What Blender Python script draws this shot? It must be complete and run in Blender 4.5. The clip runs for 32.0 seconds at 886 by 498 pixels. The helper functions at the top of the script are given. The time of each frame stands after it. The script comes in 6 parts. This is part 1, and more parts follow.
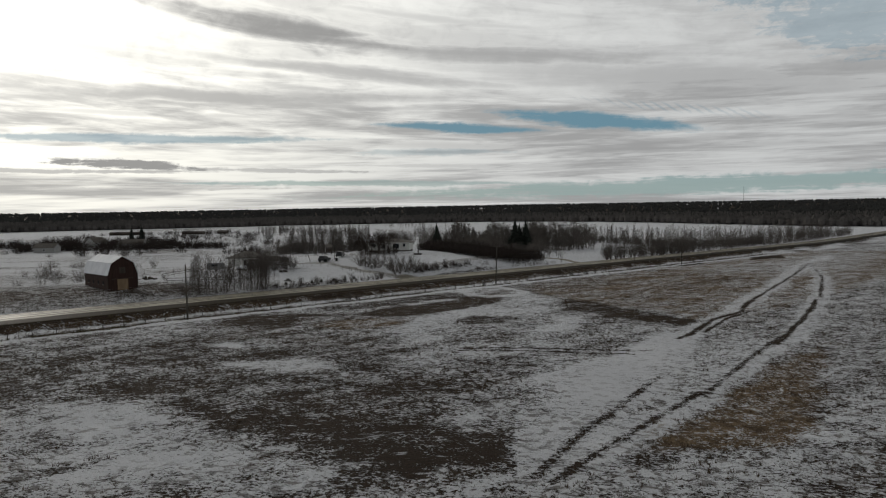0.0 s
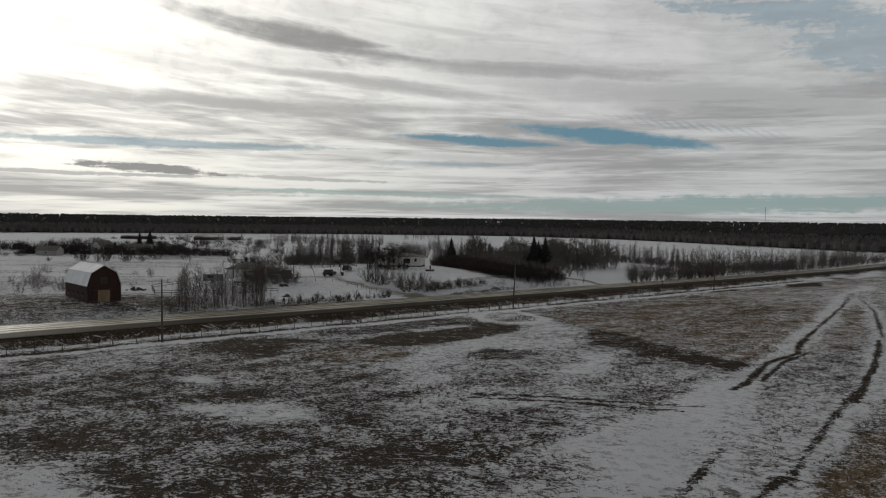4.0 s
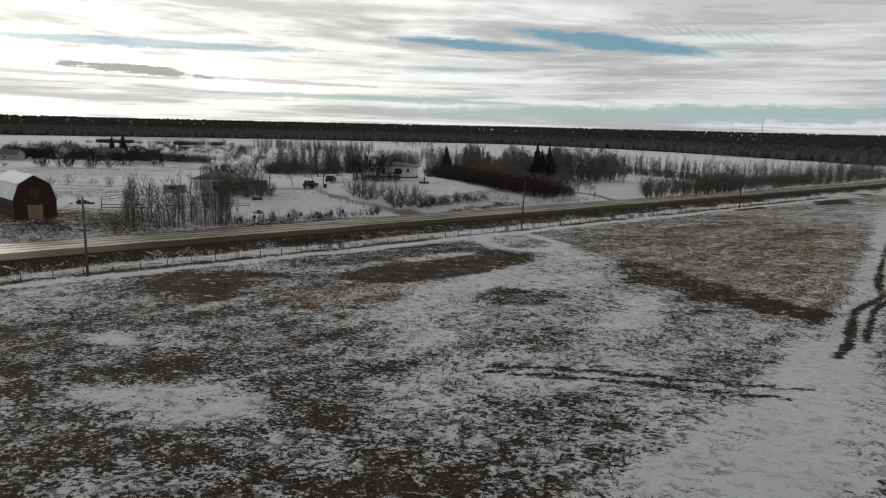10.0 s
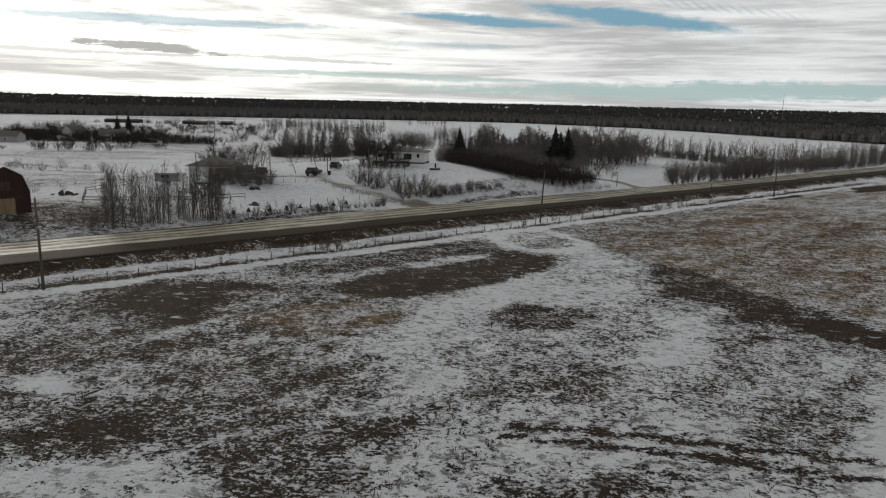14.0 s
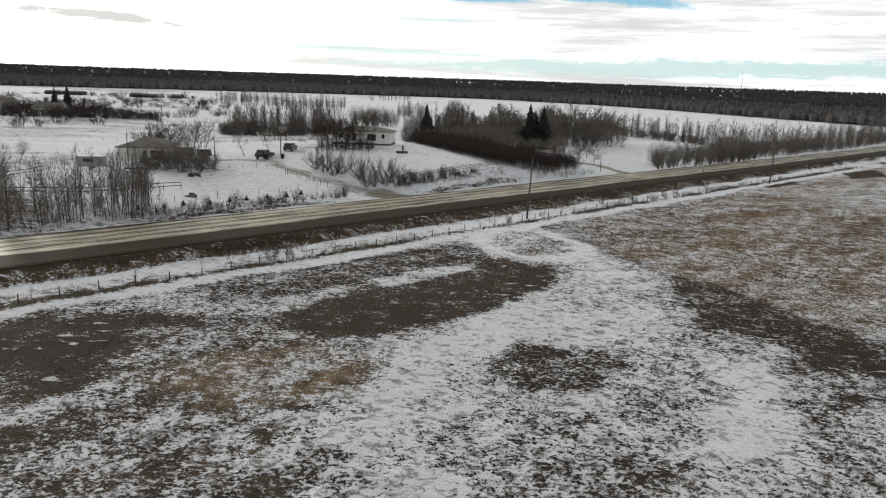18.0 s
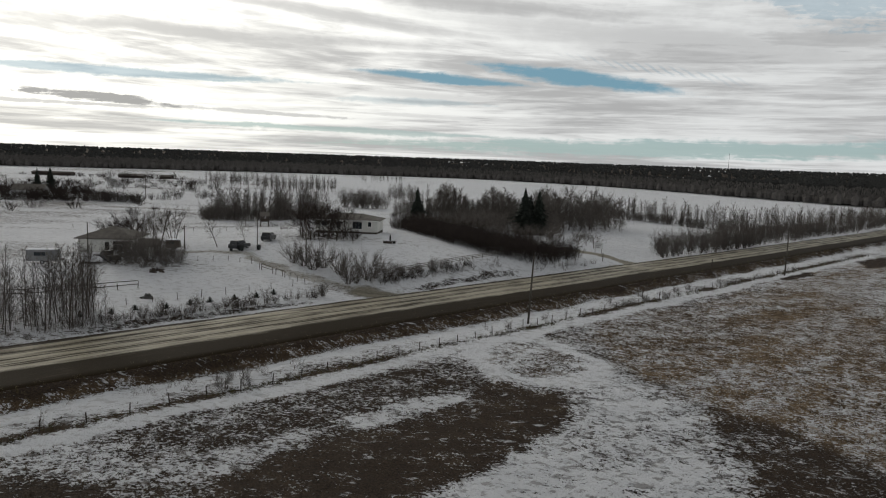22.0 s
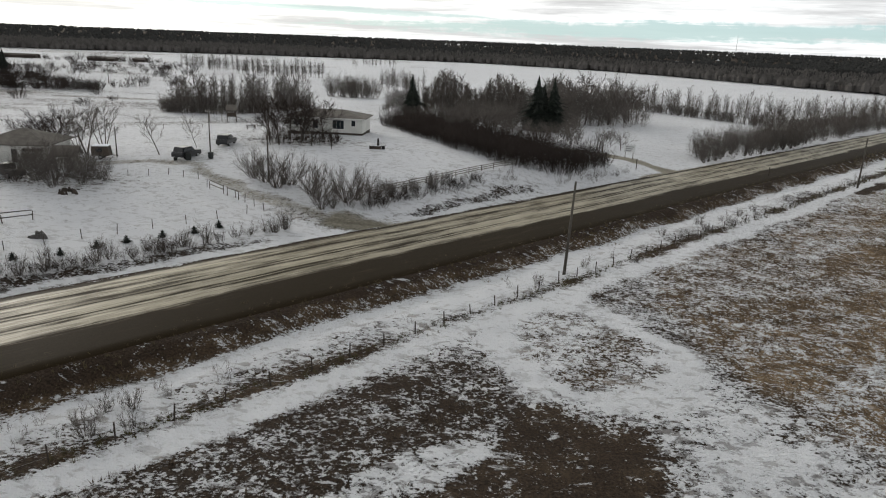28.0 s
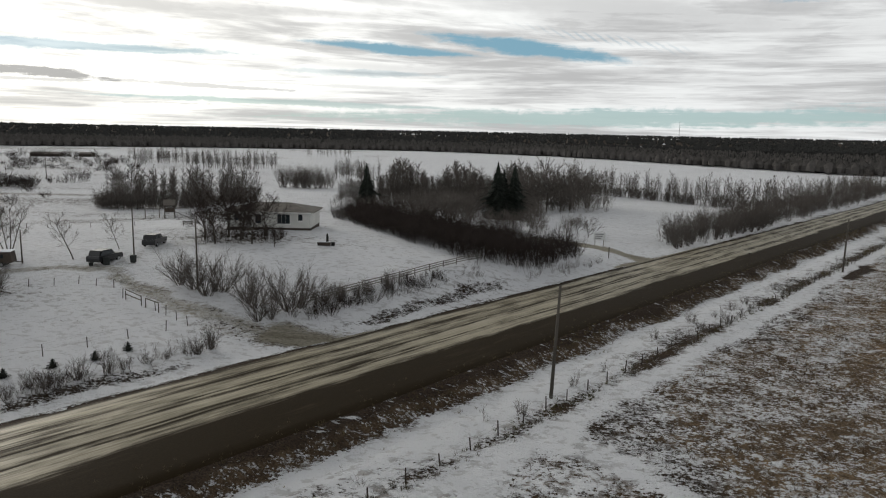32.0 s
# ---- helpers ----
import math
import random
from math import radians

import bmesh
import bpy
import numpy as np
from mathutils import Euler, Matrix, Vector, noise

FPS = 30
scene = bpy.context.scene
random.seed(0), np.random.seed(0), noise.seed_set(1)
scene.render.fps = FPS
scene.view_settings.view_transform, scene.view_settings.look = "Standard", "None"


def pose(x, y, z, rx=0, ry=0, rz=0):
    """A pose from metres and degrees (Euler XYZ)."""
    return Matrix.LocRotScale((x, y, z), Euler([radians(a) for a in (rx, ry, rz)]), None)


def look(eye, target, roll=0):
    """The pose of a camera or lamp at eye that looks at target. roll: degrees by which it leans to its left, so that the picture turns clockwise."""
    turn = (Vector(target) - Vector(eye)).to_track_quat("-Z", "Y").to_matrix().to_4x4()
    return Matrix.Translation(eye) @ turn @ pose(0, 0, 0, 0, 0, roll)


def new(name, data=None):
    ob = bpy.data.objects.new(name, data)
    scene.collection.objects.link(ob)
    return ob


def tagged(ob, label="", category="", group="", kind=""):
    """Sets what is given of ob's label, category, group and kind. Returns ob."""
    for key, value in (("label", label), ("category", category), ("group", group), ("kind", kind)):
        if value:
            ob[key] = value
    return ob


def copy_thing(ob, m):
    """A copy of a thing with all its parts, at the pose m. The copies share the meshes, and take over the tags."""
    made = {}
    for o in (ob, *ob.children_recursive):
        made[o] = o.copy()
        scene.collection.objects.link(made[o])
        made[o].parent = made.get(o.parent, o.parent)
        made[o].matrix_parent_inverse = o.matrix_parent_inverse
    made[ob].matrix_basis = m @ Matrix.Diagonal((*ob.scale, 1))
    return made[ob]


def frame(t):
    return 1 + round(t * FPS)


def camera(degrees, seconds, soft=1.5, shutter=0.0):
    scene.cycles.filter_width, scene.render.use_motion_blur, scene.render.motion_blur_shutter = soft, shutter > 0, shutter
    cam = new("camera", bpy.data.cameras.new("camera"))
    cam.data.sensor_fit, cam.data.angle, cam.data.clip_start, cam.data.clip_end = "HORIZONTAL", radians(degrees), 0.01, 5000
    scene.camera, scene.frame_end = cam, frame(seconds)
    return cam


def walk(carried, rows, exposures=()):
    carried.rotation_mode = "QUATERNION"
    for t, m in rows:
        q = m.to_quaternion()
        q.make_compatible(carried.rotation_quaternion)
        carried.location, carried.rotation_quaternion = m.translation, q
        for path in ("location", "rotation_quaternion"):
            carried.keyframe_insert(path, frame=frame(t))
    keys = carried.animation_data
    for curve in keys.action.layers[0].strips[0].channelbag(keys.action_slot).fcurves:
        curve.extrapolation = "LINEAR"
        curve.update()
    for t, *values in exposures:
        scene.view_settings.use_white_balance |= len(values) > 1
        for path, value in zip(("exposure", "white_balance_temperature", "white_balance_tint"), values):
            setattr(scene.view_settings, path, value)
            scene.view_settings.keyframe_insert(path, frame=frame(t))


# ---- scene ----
cam = camera(64.19, 32.0, soft=1.1)
PATH = [
    (0, (-1.10, 4.18, 17.49), (-1.171, 14.163, 16.933), -0.99),
    (0.5, (-0.82, 6.25, 17.39), (-1.140, 16.236, 16.870), -0.79),
    (1, (-0.51, 8.19, 17.30), (-1.037, 18.166, 16.826), -0.60),
    (1.5, (-0.44, 9.93, 17.34), (-0.857, 19.907, 16.888), -0.46),
    (2, (-0.30, 11.58, 17.44), (-0.539, 21.568, 16.996), -0.34),
    (2.5, (-0.32, 13.41, 17.66), (-0.640, 23.398, 17.220), -0.10),
    (3, (-0.36, 15.11, 17.75), (-0.564, 25.098, 17.357), 0.10),
    (3.5, (-0.44, 16.78, 17.90), (-0.690, 26.773, 17.513), 0.40),
    (5.5, (-1.51, 24.24, 18.16), (-1.819, 34.228, 17.849), 1.08),
    (6, (-1.39, 25.19, 17.65), (-1.668, 35.183, 17.999), 0.99),
    (6.5, (-1.57, 26.38, 17.59), (-1.832, 36.346, 18.314), 1.02),
    (7, (-1.82, 28.17, 18.13), (-2.130, 38.138, 18.878), 1.32),
    (7.5, (-2.11, 30.48, 17.71), (-2.153, 40.479, 18.017), 1.34),
    (8, (-1.88, 32.90, 18.06), (-2.331, 42.883, 17.770), 1.25),
    (8.5, (-1.82, 35.06, 17.98), (-2.438, 45.008, 17.119), 1.11),
    (9, (-2.46, 37.17, 17.76), (-2.450, 47.091, 16.534), 1.29),
    (9.5, (-2.70, 39.00, 17.69), (-2.570, 48.885, 16.207), 1.31),
    (10, (-2.57, 40.59, 17.66), (-2.711, 50.448, 15.982), 1.39),
    (10.5, (-2.54, 41.91, 17.65), (-2.609, 51.747, 15.848), 1.32),
    (11, (-2.51, 43.09, 17.72), (-2.409, 52.919, 15.885), 1.18),
    (11.5, (-2.44, 44.29, 18.00), (-2.406, 54.127, 16.181), 1.18),
    (12, (-2.37, 45.86, 18.14), (-2.656, 55.684, 16.306), 1.26),
    (12.5, (-2.29, 47.11, 18.41), (-2.416, 56.927, 16.517), 1.27),
    (13, (-2.27, 48.61, 18.63), (-2.317, 58.421, 16.679), 1.23),
    (13.5, (-2.38, 50.41, 18.84), (-2.234, 60.212, 16.851), 1.32),
    (14, (-2.31, 52.15, 18.87), (-2.641, 61.945, 16.885), 1.34),
    (14.5, (-2.41, 53.90, 19.23), (-2.485, 63.666, 17.090), 1.56),
    (15, (-2.66, 55.81, 19.26), (-2.600, 65.457, 16.619), 1.49),
    (15.5, (-2.66, 57.72, 19.09), (-2.652, 67.264, 16.093), 1.54),
    (17.5, (-4.58, 67.39, 19.05), (-4.413, 76.952, 16.120), 2.08),
    (18, (-4.42, 69.49, 18.95), (-4.201, 79.215, 16.647), 1.98),
    (18.5, (-4.29, 71.26, 18.93), (-3.803, 81.103, 17.214), 1.74),
    (19, (-4.33, 72.74, 18.96), (-3.862, 82.641, 17.600), 1.65),
    (19.5, (-4.27, 73.99, 18.97), (-3.699, 83.908, 17.809), 1.57),
    (20, (-4.16, 75.46, 19.22), (-3.871, 85.400, 18.133), 1.64),
    (20.5, (-3.89, 77.00, 19.44), (-3.894, 86.944, 18.346), 1.73),
    (21, (-3.90, 78.70, 19.71), (-3.745, 88.633, 18.567), 1.81),
    (21.5, (-4.04, 80.47, 19.98), (-3.674, 90.390, 18.797), 1.96),
    (22, (-3.93, 82.33, 20.23), (-3.637, 92.250, 19.000), 2.04),
    (22.5, (-3.83, 84.25, 20.44), (-3.627, 94.171, 19.185), 2.06),
    (23, (-3.87, 86.24, 20.65), (-3.502, 96.146, 19.351), 2.15),
    (23.5, (-3.96, 88.48, 20.85), (-3.543, 98.319, 19.085), 2.20),
    (24, (-4.01, 90.61, 20.90), (-3.691, 100.397, 18.872), 2.23),
    (24.5, (-3.91, 92.60, 20.91), (-3.588, 102.371, 18.797), 2.22),
    (25, (-4.06, 94.51, 20.77), (-3.718, 104.275, 18.641), 2.23),
    (25.5, (-4.01, 96.43, 20.83), (-3.673, 106.196, 18.692), 2.17),
    (27.5, (-3.89, 107.30, 20.34), (-3.272, 116.977, 17.886), 2.08),
    (28, (-4.07, 109.03, 20.23), (-3.669, 118.627, 17.440), 2.30),
    (28.5, (-4.06, 111.06, 20.10), (-3.651, 120.717, 17.542), 2.37),
    (29, (-3.91, 113.36, 19.70), (-2.943, 123.079, 17.568), 1.75),
    (29.5, (-3.91, 115.08, 19.51), (-3.038, 124.860, 17.619), 1.57),
    (30, (-3.92, 116.19, 19.54), (-3.401, 126.022, 17.788), 1.61),
    (30.5, (-3.71, 117.63, 19.44), (-2.819, 127.449, 17.763), 1.38),
    (31, (-3.60, 118.94, 19.52), (-2.593, 128.756, 17.888), 1.26),
    (31.5, (-3.58, 119.79, 19.68), (-2.992, 129.641, 18.074), 1.55),
    (32, (-3.52, 121.01, 19.71), (-2.565, 130.839, 18.111), 1.23),
]
EXPOSURES = [(0, -0.68), (1, -0.74), (3.5, -0.80), (6, -1.05), (7, -1.25), (8, -1.08), (9, -0.56), (12, -0.15), (14, -0.17), (15, 0.1), (17.5, 0.55), (18, 0.5), (19, -0.05), (21, -0.28), (23, -0.32), (24, -0.1), (25.5, 0.05), (28, 0.35), (29, 0.15), (32, -0.05)]
walk(cam, [(t, look(eye, target, roll)) for t, eye, target, roll in PATH], EXPOSURES)

# ---- world and sun ----
SUN_AZ = radians(-37)      # to the left of the way ahead (+y)
SUN_EL = radians(14)
sun_way = Vector((math.sin(SUN_AZ) * math.cos(SUN_EL), math.cos(SUN_AZ) * math.cos(SUN_EL), math.sin(SUN_EL)))


class Nodes:
    """Short names for building a node tree."""

    def __init__(self, tree):
        self.tree = tree
        tree.nodes.clear()

    def add(self, kind, inputs=(), **props):
        n = self.tree.nodes.new(kind)
        for key, value in props.items():
            setattr(n, key, value)
        for key, value in dict(inputs).items():
            if isinstance(value, bpy.types.NodeSocket):
                self.tree.links.new(value, n.inputs[key])
            else:
                n.inputs[key].default_value = value
        return n

    def math(self, op, a, b=0.0, c=0.0, clamp=False):
        return self.add("ShaderNodeMath", {0: a, 1: b, 2: c}, operation=op, use_clamp=clamp).outputs[0]

    def step(self, lo, hi, v):
        return self.add("ShaderNodeMapRange", {"Value": v, "From Min": lo, "From Max": hi}, interpolation_type="SMOOTHSTEP").outputs[0]

    def mix(self, f, a, b):
        n = self.add("ShaderNodeMix", data_type="RGBA")
        for i, v in ((0, f), (6, a), (7, b)):
            if isinstance(v, bpy.types.NodeSocket):
                self.tree.links.new(v, n.inputs[i])
            else:
                n.inputs[i].default_value = v if i == 0 or len(v) == 4 else (*v, 1)
        return n.outputs[2]

    def noise(self, vector, scale, detail=3.0, rough=0.55, warp=0.0):
        return self.add("ShaderNodeTexNoise", {"Vector": vector, "Scale": scale, "Detail": detail, "Roughness": rough, "Distortion": warp}).outputs[0]

    def mapped(self, vector, scale=(1, 1, 1), rot=(0, 0, 0), loc=(0, 0, 0)):
        return self.add("ShaderNodeMapping", {"Vector": vector, "Scale": scale, "Rotation": rot, "Location": loc}).outputs[0]


world = bpy.data.worlds.new("overcast_sky")
scene.world = world
world.use_nodes = True
W = Nodes(world.node_tree)
ray = W.add("ShaderNodeTexCoord").outputs["Generated"]
sky = W.add("ShaderNodeTexSky", sky_type="NISHITA", sun_disc=False, sun_elevation=SUN_EL, sun_rotation=SUN_AZ).outputs[0]
tone = W.add("ShaderNodeVectorMath", {0: sky, "Scale": 0.045}, operation="SCALE").outputs[0]
tone = W.add("ShaderNodeVectorMath", {0: tone, 1: (0.6, 0.6, 0.6)}, operation="MINIMUM").outputs[0]
xyz = W.add("ShaderNodeSeparateXYZ", {0: ray}).outputs
up = W.math("MAXIMUM", xyz[2], 0.0)
az = W.math("DEGREES", W.math("ARCTAN2", xyz[0], xyz[1]))
el = W.math("DEGREES", W.math("ARCSINE", up))
# the decks sink to the right, the more the higher they are, and thin out towards the skyline
rise = W.math("ADD", el, W.math("MULTIPLY", az, W.math("MULTIPLY", W.math("MAXIMUM", W.math("SUBTRACT", el, 4.0), 0.0), 0.009)))
depth = W.math("MULTIPLY", W.math("LOGARITHM", W.math("ADD", 1.0, W.math("DIVIDE", W.math("MAXIMUM", rise, 0.0), 4.0)), math.e), 10.0)
dome = W.add("ShaderNodeCombineXYZ", {0: az, 1: depth, 2: 0.0}).outputs[0]
local = W.add("ShaderNodeCombineXYZ", {0: az, 1: el, 2: 0.0}).outputs[0]
clear = W.mix(0.22, W.mix(W.step(1.2, 6.0, el), (0.50, 0.68, 0.69), (0.23, 0.46, 0.61)), tone)
big = W.noise(W.mapped(dome, (0.040, 0.30, 1), (0, 0, 0), (3.1, 1.7, 0)), 1.0, 4.0, 0.55, 0.6)
rolls = W.noise(W.mapped(dome, (0.075, 0.95, 1), (0, 0, 0.0), (7.3, 2.2, 0)), 1.0, 5.0, 0.58, 0.5)
wisps = W.noise(W.mapped(dome, (0.20, 2.3, 1), (0, 0, 0.0), (1.9, 6.2, 0)), 1.0, 5.0, 0.62, 0.6)
fine = W.noise(W.mapped(local, (0.40, 1.3, 1), (0, 0, -0.08), (1.3, 4.4, 0)), 1.0, 5.0, 0.62, 0.8)
rag = W.noise(W.mapped(local, (0.8, 1.5, 1), (0, 0, -0.25), (3.0, 1.0, 0)), 1.0, 5.0, 0.65, 0.8)
mottle = W.noise(W.mapped(local, (0.55, 0.75, 1), (0, 0, -0.3), (8.0, 3.0, 0)), 1.0, 5.0, 0.6, 0.5)


def gap(c, e, w, h, slope=0.0, torn=1.6):
    """An opening in the deck about azimuth c and height e, pointed at its ends and feathered along the wind."""
    da = W.math("ABSOLUTE", W.math("DIVIDE", W.math("SUBTRACT", az, c), w))
    de = W.math("ADD", W.math("SUBTRACT", el, e), W.math("MULTIPLY", W.math("SUBTRACT", az, c), -slope))
    de = W.math("DIVIDE", W.math("ADD", de, W.math("MULTIPLY", W.math("SUBTRACT", fine, 0.5), h * 0.9)), h)
    far = W.math("ADD", W.math("POWER", da, 1.5), W.math("POWER", W.math("ABSOLUTE", de), 1.4))
    far = W.math("ADD", far, W.math("MULTIPLY", W.math("SUBTRACT", wisps, 0.5), torn * 1.2))
    far = W.math("ADD", far, W.math("MULTIPLY", W.math("SUBTRACT", rag, 0.5), torn * 0.7))
    return W.math("SUBTRACT", 1.0, W.step(0.40, 1.20, far))


def roll(c, e, w, h, slope, soft=2.0):
    """A long soft cloud with a streaked body."""
    da = W.math("ABSOLUTE", W.math("DIVIDE", W.math("SUBTRACT", az, c), w))
    off = W.math("ADD", W.math("SUBTRACT", el, e), W.math("MULTIPLY", W.math("SUBTRACT", az, c), -slope))
    de = W.math("DIVIDE", W.math("ADD", off, W.math("MULTIPLY", W.math("SUBTRACT", rolls, 0.5), h * 2.6)), h)
    far = W.math("ADD", W.math("POWER", da, 1.4), W.math("POWER", W.math("ABSOLUTE", de), 1.5))
    far = W.math("ADD", far, W.math("MULTIPLY", W.math("SUBTRACT", W.math("ADD", mottle, wisps), 1.0), 0.8))
    return W.math("SUBTRACT", 1.0, W.step(0.0, soft, far))


def most(first, rest, shape):
    """The strongest of several clouds or openings, each at its own strength."""
    out = first
    for spec, much in rest:
        out = W.math("MAXIMUM", out, W.math("MULTIPLY", shape(*spec), much))
    return out


openings = most(gap(1.4, 6.48, 7.4, 0.46, -0.06, 0.9), (
    ((11.6, 6.80, 9.0, 0.74, -0.115, 0.9), 1.0), ((-23, 5.62, 15, 0.42, 0.01, 1.2), 0.7), ((-1.5, 4.6, 7, 0.3, -0.01, 2.0), 0.35),
    ((-7, 2.2, 16, 0.26, -0.012), 0.75), ((20, 1.55, 30, 0.75, 0.012), 0.92), ((62, 2.0, 34, 1.5, 0.0), 0.8),
    ((23.5, 15.2, 8.5, 1.3, -0.16, 2.8), 0.50), ((30, 12.4, 7, 2.2, -0.12, 2.8), 0.45), ((36, 15.6, 7, 2.0, -0.1, 2.6), 0.5)), gap)
# fine ripples above the longer opening
comb = W.math("SINE", W.math("ADD", W.math("MULTIPLY", az, 9.0), W.math("ADD", W.math("MULTIPLY", el, 14.0), W.math("MULTIPLY", fine, 6.0))))
comb = W.math("MULTIPLY", W.step(-0.2, 0.9, comb), roll(17.5, 7.45, 7.0, 0.42, -0.15, 1.4))
openings = W.math("MAXIMUM", openings, W.math("MULTIPLY", comb, 0.28))
streaks = W.math("ADD", W.math("MULTIPLY", big, 0.46), W.math("ADD", W.math("MULTIPLY", rolls, 0.34), W.math("MULTIPLY", wisps, 0.20)))
dense = W.math("MULTIPLY", W.step(0.42, 0.59, streaks), W.math("SUBTRACT", 0.82, W.math("MULTIPLY", W.step(7.0, 13.0, el), 0.44)))
grain = W.math("MULTIPLY", W.step(0.40, 0.75, mottle), 0.14)
dense = W.math("ADD", dense, W.math("MULTIPLY", grain, W.step(7.0, 11.0, el)))
# the dark rolls and torn scraps that stand out from the decks
named = most(roll(-11.5, 13.75, 13, 1.15, -0.150, 1.7), (
    ((3, 12.1, 15, 0.75, -0.06), 0.80), ((-18, 8.9, 21, 0.62, 0.004), 0.82), ((-8, 10.9, 13, 0.55, -0.09), 0.72), ((16, 9.6, 18, 1.3, -0.10), 0.55),
    ((-27, 12.0, 9, 0.35, -0.06), 0.45), ((-1, 14.9, 9, 0.28, -0.12), 0.40), ((8, 4.9, 26, 0.30, -0.03), 0.42), ((-24, 7.4, 16, 0.22, 0.0), 0.50), ((-6, 7.9, 10, 0.22, -0.02), 0.4)), roll)
scrap = most(gap(-24.5, 3.75, 6.0, 0.42, -0.055, 2.6), (((-30, 3.2, 14, 0.20, 0.0, 2.0), 0.7), ((-14, 3.3, 10, 0.18, -0.02, 2.4), 0.6), ((-26, 1.9, 18, 0.16, 0.0, 2.2), 0.55), ((6, 3.4, 18, 0.2, -0.02, 2.4), 0.35)), gap)
dense = W.math("MAXIMUM", dense, W.math("MAXIMUM", named, scrap))
toward = W.add("ShaderNodeVectorMath", {0: ray, 1: tuple(sun_way)}, operation="DOT_PRODUCT").outputs["Value"]
toward = W.math("MAXIMUM", toward, 0.0)
glow = W.math("ADD", W.math("MULTIPLY", W.math("POWER", toward, 4.5), 1.25), W.math("MULTIPLY", W.math("POWER", toward, 26.0), 0.9))
glow = W.math("MULTIPLY", glow, W.math("ADD", 0.55, W.math("MULTIPLY", W.step(1.0, 11.0, el), 0.45)))
# the unseen deck overhead is greyer than the lit deck low down, to dim the ground
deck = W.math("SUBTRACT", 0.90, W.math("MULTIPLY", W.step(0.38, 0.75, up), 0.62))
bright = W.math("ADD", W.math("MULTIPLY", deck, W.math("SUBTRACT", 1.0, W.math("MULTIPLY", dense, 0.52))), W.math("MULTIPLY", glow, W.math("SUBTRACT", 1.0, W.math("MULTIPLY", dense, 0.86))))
tint = W.mix(W.math("MINIMUM", W.math("POWER", toward, 5.0), 1.0), (0.965, 0.985, 0.985), (1.0, 0.97, 0.86))
tint = W.mix(W.math("MULTIPLY", dense, 0.5), tint, (0.97, 0.965, 0.985))
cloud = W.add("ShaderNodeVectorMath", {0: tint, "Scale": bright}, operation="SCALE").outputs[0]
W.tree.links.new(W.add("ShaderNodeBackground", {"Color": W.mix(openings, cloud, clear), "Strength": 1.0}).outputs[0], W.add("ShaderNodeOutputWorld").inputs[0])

lamp = bpy.data.lights.new("sun", "SUN")
lamp.energy, lamp.angle, lamp.color = 0.8, radians(10), (1.0, 0.94, 0.85)
new("sun", lamp).matrix_world = look(sun_way * 100, (0, 0, 0))

# ---- materials ----


def material(name, rough=0.8, metal=0.0):
    """A node material and its builder; finish() closes it."""
    m = bpy.data.materials.new(name)
    m.use_nodes = True
    n = Nodes(m.node_tree)
    n.mat, n.rough, n.metal = m, rough, metal
    return n


def finish(n, color, bump=None, strength=0.3, distance=0.05, rough=None, spec=0.3, emit=None, extra=()):
    ins = {"Base Color": color if isinstance(color, bpy.types.NodeSocket) else (*color, 1), "Roughness": n.rough if rough is None else rough,
           "Metallic": n.metal, "Specular IOR Level": spec}
    ins.update(dict(extra))
    if bump is not None:
        ins["Normal"] = n.add("ShaderNodeBump", {"Height": bump, "Strength": strength, "Distance": distance}).outputs[0]
    b = n.add("ShaderNodeBsdfPrincipled", ins)
    n.tree.links.new(b.outputs[0], n.add("ShaderNodeOutputMaterial").inputs[0])
    return n.mat


def plain(name, a, b, scale=6.0, rough=0.8, metal=0.0, stretch=(1, 1, 1), bump=0.2, spec=0.3, vary=0.25):
    """Two colours mingled by a coarse and a fine noise, shifted a little from object to object."""
    n = material(name, rough, metal)
    co = n.mapped(n.add("ShaderNodeTexCoord").outputs["Object"], stretch)
    coarse, grain = n.noise(co, scale * 0.25, 3.0), n.noise(co, scale * 3, 4.0, 0.65)
    f = n.math("ADD", n.math("MULTIPLY", coarse, 0.7), n.math("MULTIPLY", grain, 0.5))
    f = n.step(0.35, 0.85, f)
    each = n.add("ShaderNodeObjectInfo").outputs["Random"]
    c = n.mix(f, a, b)
    lit = n.math("ADD", 1.0 - vary / 2, n.math("MULTIPLY", each, vary))
    c = n.add("ShaderNodeVectorMath", {0: c, "Scale": lit}, operation="SCALE").outputs[0]
    return finish(n, c, grain, bump, 0.03, spec=spec)


